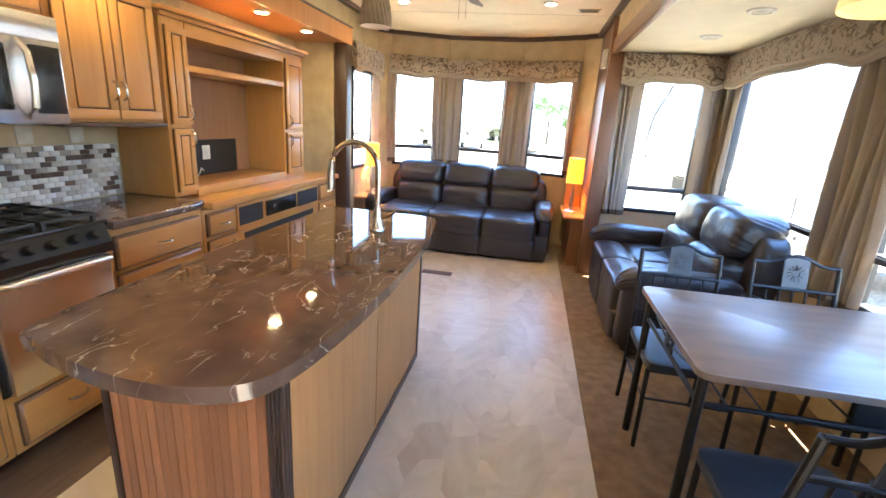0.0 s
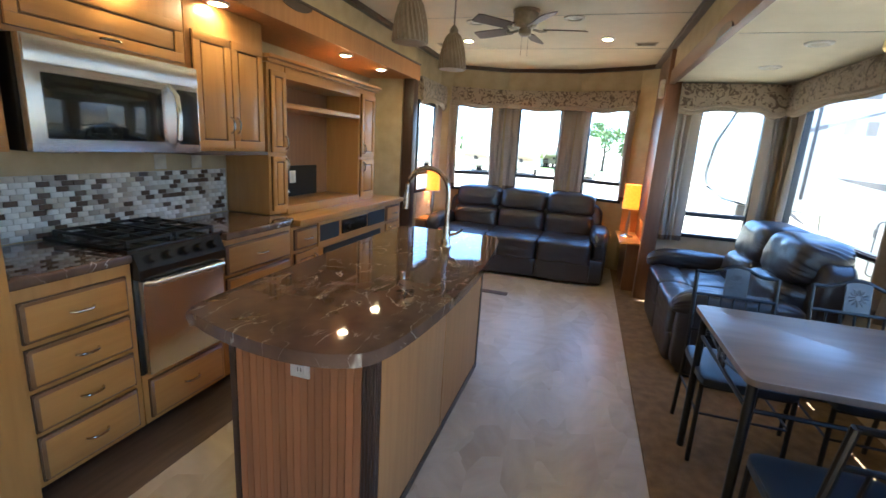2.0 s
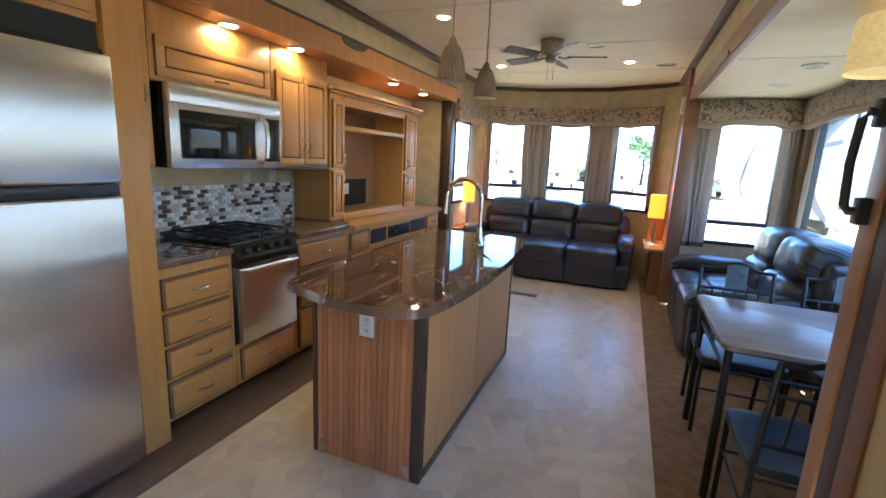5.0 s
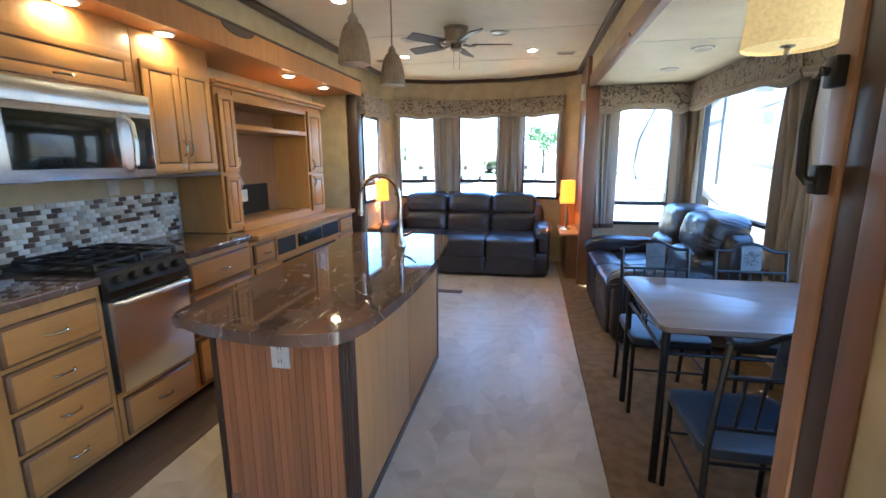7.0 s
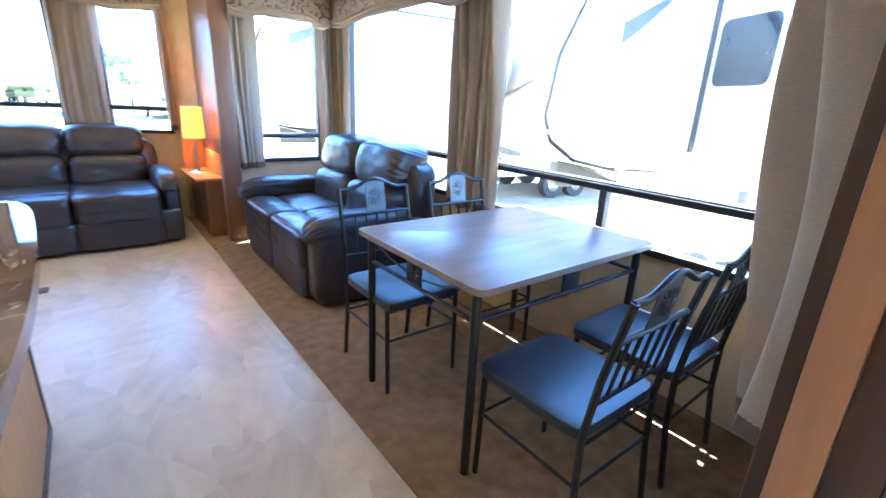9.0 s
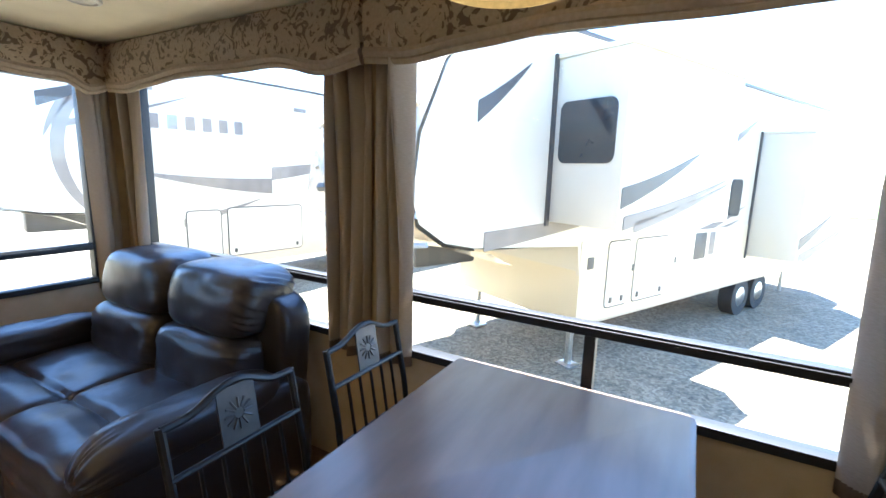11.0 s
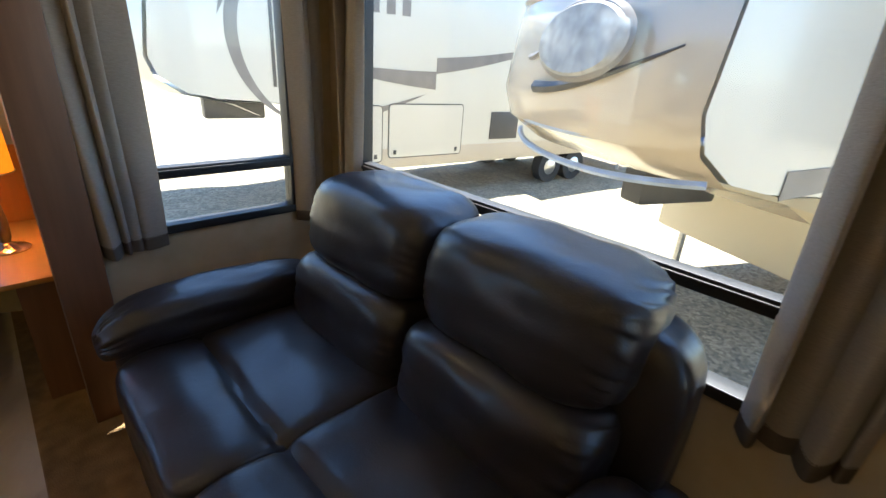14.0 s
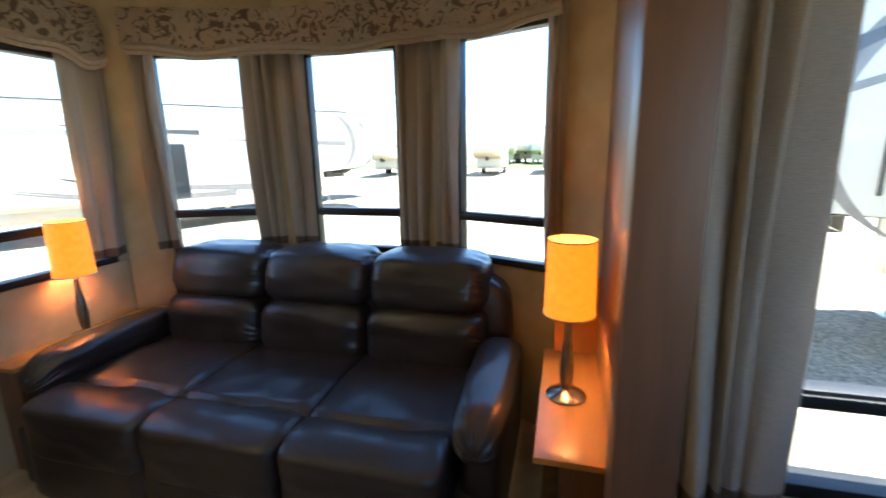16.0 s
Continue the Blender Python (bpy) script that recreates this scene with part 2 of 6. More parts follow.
iron = mat("cast iron", (0.016, 0.016, 0.016), 0.55, scale=60, bump=0.2, bump_scale=300)
dark_glass = mat("smoked glass", (0.018, 0.021, 0.02), 0.06, scale=5, coat=0.5)
# Black of the cable board; it also paints the dark of gaps and bays.
black_void = mat("black board and dark gaps", (0.010, 0.010, 0.010), 0.6, scale=10)
leather = creased(mat("brown leather", (0.0215, 0.0165, 0.0185), 0.40, color2=(0.014, 0.0108, 0.0122), scale=9, mix=0.8, bump=0.10, bump_scale=190, rough2=0.48, coat=0.36))
base_of(leather).inputs["Coat Roughness"].default_value = 0.21
cloth = mat("taupe curtain", (0.48, 0.415, 0.345), 0.9, color2=(0.31, 0.262, 0.212), scale=2.2, stretch=(30, 30, 150), mix=0.7, bump=0.3, bump_scale=2.5, sheen=0.3)
cloth_hem = mat("dark curtain hem", (0.17, 0.13, 0.10), 0.9, scale=60, mix=0.6, bump=0.3, bump_scale=300)
band_cloth = mat("taupe valance band", (0.36, 0.30, 0.24), 0.9, color2=(0.27, 0.22, 0.17), scale=60, mix=0.6, bump=0.2, bump_scale=300)
let_through(cloth, (0.62, 0.53, 0.43), 0.30)
let_through(cloth_hem, (0.25, 0.19, 0.14), 0.3)
floral = floral_mat()
let_through(floral, (0.42, 0.34, 0.25), 0.18)
seat_vinyl = mat("blue black vinyl", (0.018, 0.026, 0.038), 0.40, scale=14, bump=0.06, bump_scale=250)
chair_metal = mat("charcoal metal", (0.028, 0.028, 0.03), 0.42, 0.6, scale=30)
plate_metal = mat("grey plate metal", (0.085, 0.085, 0.09), 0.45, 0.5, scale=30)
table_wood = mat("smoked wood laminate", (0.25, 0.188, 0.145), 0.30, color2=(0.12, 0.086, 0.066), scale=2.4, stretch=(1.0, 5.0, 1), mix=0.75, rough2=0.44, coat=0.05, detail=9.0)
white_plastic = mat("white plastic", (0.74, 0.72, 0.67), 0.4, scale=20)
cream_plastic = mat("cream plastic", (0.62, 0.58, 0.48), 0.45, scale=20)
glass = glass_mat()
shade_lit = mat("glowing lamp shade", (0.80, 0.30, 0.05), 0.8, scale=40, emit=(1.0, 0.21, 0.006), emit_power=0.2)
shade_cloth = mat("cream lamp shade", (0.62, 0.47, 0.22), 0.85, scale=60, bump=0.1, emit=(1.0, 0.66, 0.22), emit_power=0.03)
lit_disc = mat("lit lens", (0.9, 0.85, 0.7), 0.5, emit=(1.0, 0.72, 0.33), emit_power=17)
pendant_glass = mat("ribbed pendant glass", (0.30, 0.225, 0.145), 0.38, scale=18, color2=(0.20, 0.145, 0.09))
cream_guard = mat("pinkish clear plastic", (0.36, 0.24, 0.17), 0.25, scale=20)
red_paint = mat("red enamel", (0.55, 0.02, 0.02), 0.25, scale=20)
yellow = mat("yellow plastic", (0.75, 0.55, 0.05), 0.4, scale=20)
oak = mat("varnished oak", (0.58, 0.20, 0.022), 0.3, scale=3, stretch=GRAIN, coat=0.4)


# ---------------------------------------------------------------- mesh helpers
def box(bm, x0, y0, z0, x1, y1, z1, bevel=0.0, seg=2):
    v = [bm.verts.new((x, y, z)) for x in (x0, x1) for y in (y0, y1) for z in (z0, z1)]
    fs = [bm.faces.new([v[i] for i in q]) for q in ((0, 1, 3, 2), (4, 6, 7, 5), (0, 4, 5, 1), (2, 3, 7, 6), (0, 2, 6, 4), (1, 5, 7, 3))]
    if bevel:
        es = {e for f in fs for e in f.edges}
        bmesh.ops.bevel(bm, geom=list(es), offset=bevel, segments=seg, affect="EDGES", profile=0.6)
    return bm


def prism(bm, pts, z0, z1, bevel=0.0, seg=2):
    """A flat outline in x and y drawn up from z0 to z1."""
    lo = [bm.verts.new((x, y, z0)) for x, y in pts]
    hi = [bm.verts.new((x, y, z1)) for x, y in pts]
    n = len(pts)
    a = bm.faces.new(hi)
    b = bm.faces.new(lo[::-1])
    for i in range(n):
        bm.faces.new((lo[i], lo[(i + 1) % n], hi[(i + 1) % n], hi[i]))
    if bevel:
        bmesh.ops.bevel(bm, geom=list(a.edges) + list(b.edges), offset=bevel, segments=seg, affect="EDGES", profile=0.6)
    return bm


def tube(bm, pts, r, seg=8, r_end=None):
    """A round bar along points."""
    pts = [Vector(p) for p in pts]
    rings = []
    for i, p in enumerate(pts):
        d = (pts[min(i + 1, len(pts) - 1)] - pts[max(i - 1, 0)]).normalized()
        side = d.cross(Vector((0, 0, 1)) if abs(d.z) < 0.9 else Vector((1, 0, 0))).normalized()
        up = side.cross(d)
        rr = r if r_end is None else r + (r_end - r) * i / (len(pts) - 1)
        rings.append([bm.verts.new(p + rr * (math.cos(a) * side + math.sin(a) * up)) for a in (2 * math.pi * k / seg for k in range(seg))])
    for a, b in zip(rings, rings[1:]):
        for k in range(seg):
            bm.faces.new((a[k], a[(k + 1) % seg], b[(k + 1) % seg], b[k]))
    bm.faces.new(rings[0][::-1])
    bm.faces.new(rings[-1])
    return bm


def lathe(bm, prof, cx, cy, cz=0.0, seg=24, ribs=0, rib=0.0, twist=0.0):
    """A profile of (radius, height) turned round an upright axis; ribs that wind round it if wanted."""
    rings = []
    for r, h in prof:
        ring = []
        for k in range(seg):
            a = 2 * math.pi * k / seg
            q = r + (rib * math.cos(ribs * a + twist * h) if ribs else 0)
            ring.append(bm.verts.new((cx + q * math.cos(a), cy + q * math.sin(a), cz + h)))
        rings.append(ring)
    for a, b in zip(rings, rings[1:]):
        for k in range(seg):
            bm.faces.new((a[k], a[(k + 1) % seg], b[(k + 1) % seg], b[k]))
    if prof[0][0] > 1e-4:
        bm.faces.new(rings[0][::-1])
    if prof[-1][0] > 1e-4:
        bm.faces.new(rings[-1])
    return bm


def pillow(bm, x0, y0, z0, x1, y1, z1, power=3.2, n=10, crown=0.0):
    """A stuffed block: a rounded box by superellipse, fuller in the middle."""
    c = Vector(((x0 + x1) / 2, (y0 + y1) / 2, (z0 + z1) / 2))
    h = Vector(((x1 - x0) / 2, (y1 - y0) / 2, (z1 - z0) / 2))
    start = len(bm.verts)
    r = bmesh.ops.create_cube(bm, size=2.0)
    bmesh.ops.subdivide_edges(bm, edges=list({e for v in r["verts"] for e in v.link_edges}), cuts=n, use_grid_fill=True)
    bm.verts.ensure_lookup_table()
    for v in bm.verts[start:]:
        p = v.co.copy()
        l = (abs(p.x) ** power + abs(p.y) ** power + abs(p.z) ** power) ** (1 / power)
        q = p / l
        w = noise.noise(q * 2.3 + c * 3) * 0.006 * min(1.0, min(h) / 0.12)
        v.co = c + Vector((q.x * h.x, q.y * h.y, q.z * h.z)) + q.normalized() * w
    return bm


def finish(name, bm, material, smooth=True):
    bmesh.ops.recalc_face_normals(bm, faces=bm.faces)
    me = bpy.data.meshes.new(name)
    bm.to_mesh(me)
    bm.free()
    me.materials.append(material)
    if smooth:
        me.polygons.foreach_set("use_smooth", [True] * len(me.polygons))
        me.set_sharp_from_angle(angle=radians(38))
    return me


def thing(name, label, category, at=(0, 0, 0), group="", kind=""):
    """The Empty at a thing's base."""
    ob = new(name)
    ob.empty_display_size = 0.1
    ob.location = at
    return tagged(ob, label, category, group, kind)


def part(name, bm, material, parent, label="", smooth=True):
    """One mesh under a thing or a part, drawn in world coordinates."""
    ob = new(name, finish(name, bm, material, smooth))
    ob.parent = parent
    if parent.type == "EMPTY":
        ob.matrix_parent_inverse = Matrix.Translation(parent.location).inverted()
    return tagged(ob, label)


def solid(name, bm, material, label="", category="", kind="", smooth=True, group=""):
    return tagged(new(name, finish(name, bm, material, smooth)), label, category, group, kind)


def B(*a, **k):
    return box(bmesh.new(), *a, **k)


# ---------------------------------------------------------------- the shell of the trailer
XL, XR = -1.55, 1.10           # side walls of the body
SXL, SXR = -1.95, 2.15         # outer walls of the two slide-outs
CEIL, SCL, SCR = 2.50, 2.115, 2.16
FZ = 2.15                      # the kitchen fascia stands a little above its ceiling
Y0, YF = -2.6, 6.42            # back and far end
JAMB = 0.80                    # where the dining slide-out begins
SY0, SY1 = 0.90, 4.98          # dining slide-out, inside
KY0, KY1 = -0.30, 4.70         # kitchen slide-out, inside
BOW = [(XL, 5.98), (-1.42, 6.12), (-0.72, 6.40), (0.22, 6.40), (0.92, 6.12), (XR, 5.98)]


def wall_with_holes(name, axis, at, thick, u0, u1, z0, z1, holes, material):
    """A wall across x or y at a place, cut by openings (u0, z0, u1, z1), built of blocks so that the openings go through."""
    bm = bmesh.new()
    us = sorted({u0, u1, *(h[0] for h in holes), *(h[2] for h in holes)})
    for a, b in zip(us, us[1:]):
        cuts = sorted((h[1], h[3]) for h in holes if h[0] <= a + 1e-6 and h[2] >= b - 1e-6)
        z = z0
        for lo, hi in cuts + [(z1, z1)]:
            if lo - z > 1e-4:
                if axis == "x":
                    box(bm, min(at, at + thick), a, z, max(at, at + thick), b, lo)
                else:
                    box(bm, a, min(at, at + thick), z, b, max(at, at + thick), lo)
            z = hi
    bmesh.ops.remove_doubles(bm, verts=bm.verts, dist=1e-5)
    dup = {}
    for f in bm.faces:
        dup.setdefault(tuple(round(c, 4) for c in f.calc_center_median()), []).append(f)
    bmesh.ops.delete(bm, geom=[f for fs in dup.values() if len(fs) > 1 for f in fs], context="FACES_ONLY")
    return solid(name, bm, material, kind="structure", smooth=False)


floor = solid("floor", B(-1.15, Y0, -0.10, 0.875, 6.45, 0.0), vinyl, "beige stone-look sheet vinyl floor", "floor", "structure", False)
solid("floor_kitchen_slide", B(SXL - 0.06, KY0, -0.10, -1.15, 5.0, 0.004), plank, "dark brown plank vinyl of the kitchen slide-out", "floor", "structure", False)
solid("floor_left_back", B(SXL - 0.06, Y0, -0.10, -1.15, KY0, 0.0), plank, kind="structure", smooth=False)
solid("floor_left_front", B(XL - 0.06, 5.0, -0.10, -1.15, 6.45, 0.0), vinyl, kind="structure", smooth=False)
bm = B(0.875, JAMB, -0.10, SXR + 0.06, SY1 + 0.05, 0.012, bevel=0.006)
solid("floor_dining_slide", bm, carpet, "brown cut-pile carpet of the dining slide-out", "carpet", "structure", False)
solid("floor_right_back", B(0.875, Y0, -0.10, XR + 0.06, JAMB, 0.0), vinyl, kind="structure", smooth=False)
solid("floor_right_front", B(0.875, SY1 + 0.05, -0.10, XR + 0.06, 6.45, 0.0), carpet, kind="structure", smooth=False)
solid("ceiling", B(SXL - 0.06, Y0, CEIL, XR + 0.06, 6.55, CEIL + 0.08), ceil_mat, "cream mottled ceiling panels with thin seams", "ceiling", "structure", False)
solid("ceiling_kitchen_slide", B(SXL - 0.06, KY0, SCL, -1.44, KY1 + 0.05, SCL + 0.06), side_wood, "brown wood ceiling of the kitchen slide-out", "ceiling", "structure", False)
# Runs 0.32 past the wall: an unseen eave added to shade the windows.
solid("ceiling_dining_slide", B(XR + 0.005, SY0 - 0.05, SCR, SXR + 0.32, SY1 + 0.05, SCR + 0.06), ceil_mat, "cream ceiling panel of the dining slide-out", "ceiling", "structure", False)
# thin seam strips between the ceiling panels
for y in (1.55, 2.75, 3.95, 5.15):
    solid("ceiling_seam", B(XL + 0.05, y - 0.006, CEIL - 0.003, XR - 0.05, y + 0.006, CEIL + 0.001), cream_plastic, kind="structure", smooth=False)
for y in (1.9, 3.1):
    solid("ceiling_seam", B(XR + 0.05, y - 0.006, SCR - 0.003, SXR, y + 0.006, SCR + 0.001), cream_plastic, kind="structure", smooth=False)

# side walls of the body, with the entry door on the right
wall_with_holes("wall_left_front", "x", XL, -0.06, KY1, 6.0, 0, CEIL, [(5.16, 0.86, 5.90, 1.96)], wallpaper)
solid("wall_left_header", B(XL - 0.06, KY0, SCL + 0.061, XL, KY1, CEIL), wallpaper, kind="structure", smooth=False)
solid("wall_left_back", B(XL - 0.06, Y0, 0, XL, KY0, CEIL), wallpaper, kind="structure", smooth=False)
DOOR0, DOOR1, DOORH = -0.42, 0.44, 2.02
wall_with_holes("wall_right_back", "x", XR, 0.06, Y0, JAMB, 0, CEIL, [(DOOR0, 0.0, DOOR1, DOORH)], wallpaper)
solid("wall_right_header", B(XR, JAMB, SCR + 0.06, XR + 0.06, SY1 + 0.05, CEIL), wallpaper, kind="structure", smooth=False)
solid("wall_right_front", B(XR, SY1 + 0.05, 0, XR + 0.06, 6.0, CEIL), wallpaper, kind="structure", smooth=False)
solid("wall_back", B(SXL, Y0 - 0.06, 0, XR + 0.06, Y0, CEIL), wallpaper, kind="structure", smooth=False)

# slide-out walls
LW = (1.36, 0.70, 1.96, 1.95)                 # far end window of the dining slide-out: x0 z0 x1 z1
SW = (3.10, 0.66, 4.76, 1.98)                 # loveseat window: y0 z0 y1 z1
DW = (1.20, 0.66, 2.80, 1.98)                 # dinette window
wall_with_holes("wall_slide_far", "y", SY1, 0.05, XR + 0.06, SXR + 0.05, 0, SCR, [LW], wall_low)
wall_with_holes("wall_slide_side", "x", SXR, 0.05, SY0 - 0.05, SY1, 0, SCR, [SW, DW], wall_low)
NW = (1.42, 0.70, 1.98, 1.95)
wall_with_holes("wall_slide_near", "y", SY0, -0.05, XR + 0.06, SXR, 0, SCR, [NW], wall_low)
solid("wall_kitchen_slide", B(SXL - 0.06, KY0, 0, SXL, KY1, SCL), wallpaper, kind="structure", smooth=False)
solid("wall_kitchen_far", B(SXL, KY1, 0, XL - 0.06, KY1 + 0.05, SCL), wallpaper, kind="structure", smooth=False)
solid("wall_kitchen_near", B(SXL, KY0 - 0.05, 0, XL - 0.06, KY0, SCL), wallpaper, kind="structure", smooth=False)

# fascia boards under the body's ceiling, over the two slide-outs
solid("trim", B(-1.437, KY0, SCL - 0.003, -1.405, KY1 + 0.12, FZ + 0.115, bevel=0.006), side_wood, "wood fascia board over the kitchen slide-out", "trim", "structure")
solid("trim", B(-1.50, KY0, FZ + 0.115, -1.46, KY1 + 0.12, CEIL), wallpaper, kind="structure")
solid("trim", B(XR - 0.03, JAMB, SCR - 0.02, XR + 0.02, SY1 + 0.12, SCR + 0.10, bevel=0.006), post_wood, "wood fascia board over the dining slide-out", "trim", "structure")
solid("trim", B(XR - 0.012, JAMB, SCR + 0.10, XR, SY1 + 0.12, CEIL), wallpaper, kind="structure")
for x0, x1 in ((-1.46, -1.40), (XR - 0.07, XR - 0.012)):
    solid("trim", B(x0, Y0, CEIL - 0.045, x1, 5.98, CEIL, bevel=0.012), dark_wood_y, "dark wood crown moulding", "trim", "structure")
for x0, x1, y, z, sg in ((-1.406, -1.398, 2.62, FZ + 0.113, -1), (XR - 0.038, XR - 0.029, 3.05, SCR - 0.018, 1)):
    bm = bmesh.new()
    arc = [(y + 0.17 * math.cos(math.pi * k / 16), z + sg * 0.055 * math.sin(math.pi * k / 16)) for k in range(17)]
    a = [bm.verts.new((x0, py, pz)) for py, pz in arc]
    b = [bm.verts.new((x1, py, pz)) for py, pz in arc]
    bm.faces.new(a), bm.faces.new(b[::-1])
    for k in range(17):
        bm.faces.new((a[k], b[k], b[(k + 1) % 17], a[(k + 1) % 17]))
    solid("trim", bm, dark_wood_y, "dark half-oval inlay of the fascia board", "trim", "structure", False)
solid("trim", B(-1.455, KY0, FZ + 0.116, -1.398, KY1 + 0.12, FZ + 0.132, bevel=0.004), dark_wood_y, "dark bead along the fascia", "trim", "structure")
# posts at the ends of the slide-outs
solid("trim", B(-1.53, KY1 - 0.02, 0, -1.41, KY1 + 0.10, SCL + 0.10, bevel=0.008), dark_wood, "dark wood post at the end of the kitchen", "trim", "structure")
solid("trim", B(XR - 0.05, SY1 - 0.06, 0, XR + 0.09, SY1 + 0.06, CEIL - 0.05, bevel=0.008), post_wood, "brown wood post between the two sofas", "trim", "structure")
# near jamb of the dining slide-out: layers of veneer and dark trim
for y0, y1, x0, m in ((0.866, 0.902, XR + 0.025, dark_wood), (0.796, 0.865, XR - 0.012, jamb_wood), (0.721, 0.795, XR - 0.006, dark_wood), (0.645, 0.72, XR - 0.009, post_wood), (DOOR1 + 0.005, DOOR1 + 0.05, XR - 0.02, post_wood)):
    solid("trim", B(x0, y0, 0, XR + 0.085 if y0 > 0.7 else XR, y1, CEIL - 0.05, bevel=0.006), m, "wood veneer jamb strip beside the entry door", "trim", "structure")

# bow end wall: five facets, the middle three with windows
def bow_wall():
    k = 0
    for (ax, ay), (bx, by) in zip(BOW, BOW[1:]):
        d = Vector((bx - ax, by - ay, 0))
        l = d.length
        rot = Matrix.Translation((ax, ay, 0)) @ Matrix.Rotation(math.atan2(d.y, d.x), 4, "Z")
        holes = [BOWWIN[k]] if k in BOWWIN else []
        ob = wall_with_holes("wall_bow", "y", 0.0, 0.06, 0.0, l, 0, CEIL, holes, wallpaper)
        ob.matrix_basis = rot
        k += 1
    return


BOWWIN = {1: (0.05, 0.86, 0.61, 2.02), 2: (0.17, 0.86, 0.76, 2.02), 3: (0.15, 0.86, 0.71, 2.02)}
bow_wall()
for (ax, ay), (bx, by) in zip(BOW, BOW[1:]):
    d = Vector((bx - ax, by - ay, 0)).normalized()
    nrm = Vector((d.y, -d.x, 0)) * 0.05
    bm = prism(bmesh.new(), [(ax, ay), (bx, by), (bx + nrm.x, by + nrm.y), (ax + nrm.x, ay + nrm.y)], CEIL - 0.045, CEIL - 0.001)
    solid("trim", bm, dark_wood, "dark wood crown moulding", "trim", "structure")


# ---------------------------------------------------------------- windows, curtains, valances
def at_wall(ax, ay, bx, by):
    """Local frame on a wall: x along it from a to b, y outward, z up."""
    d = Vector((bx - ax, by - ay, 0))
    return Matrix.Translation((ax, ay, 0)) @ Matrix.Rotation(math.atan2(d.y, d.x), 4, "Z")


def window(name, m, u0, z0, u1, z1, rail, posts=(), label="black framed slider window with clear glass"):
    w = thing(name, label, "window", kind="structure")
    f = 0.035
    bm = bmesh.new()
    box(bm, u0, -0.018, z0, u1, 0.05, z0 + f, 0.005)
    box(bm, u0, -0.018, z1 - f, u1, 0.05, z1, 0.005)
    box(bm, u0, -0.0175, z0 + f, u0 + f, 0.049, z1 - f, 0.005)
    box(bm, u1 - f, -0.0175, z0 + f, u1, 0.049, z1 - f, 0.005)
    part("window_frame", bm, black_frame, w)
    bm = B(u0 + f, -0.012, rail - 0.022, u1 - f, 0.04, rail + 0.022, bevel=0.004)
    box(bm, u0 + f, -0.02, rail - 0.004, u1 - f, -0.011, rail + 0.012, 0.002)
    part("rail", bm, black_frame, w)
    for u in posts:
        part("mullion", B(u - 0.02, -0.011, z0 + f, u + 0.02, 0.035, rail - 0.022, bevel=0.004), black_frame, w)
    for a, b in ((z0 + f, rail - 0.022), (rail + 0.022, z1 - f)):
        p = part("pane", B(u0 + f, 0.012, a, u1 - f, 0.016, b), glass, w, "clear glass pane", False)
        p.visible_shadow = False
    w.matrix_basis = m
    return w


M_BOW = [at_wall(*a, *b) for a, b in zip(BOW, BOW[1:])]
M_LEFT = at_wall(XL, 5.0, XL, 6.0)                    # x runs along +y, y outward
M_SIDE = at_wall(SXR, 5.0, SXR, 0.0)                  # x runs along -y
M_FAR = at_wall(0, SY1, 2, SY1)
M_NEAR = at_wall(2, SY0, 0, SY0)
for i in (1, 2, 3):
    u0, z0, u1, z1 = BOWWIN[i]
    window("window_%d" % i, M_BOW[i], u0, z0, u1, z1, 1.10)
window("window_4", M_LEFT, 0.16, 0.86, 0.90, 1.96, 1.10)
window("window_5", M_FAR, *LW, 0.935)
window("window_6", M_SIDE, 5 - SW[2], SW[1], 5 - SW[0], SW[3], 0.935)
window("window_7", M_SIDE, 5 - DW[2], DW[1], 5 - DW[0], DW[3], 0.935, posts=(5 - 1.97,))
window("window_8", M_NEAR, 2 - NW[2], NW[1], 2 - NW[0], NW[3], 0.935)


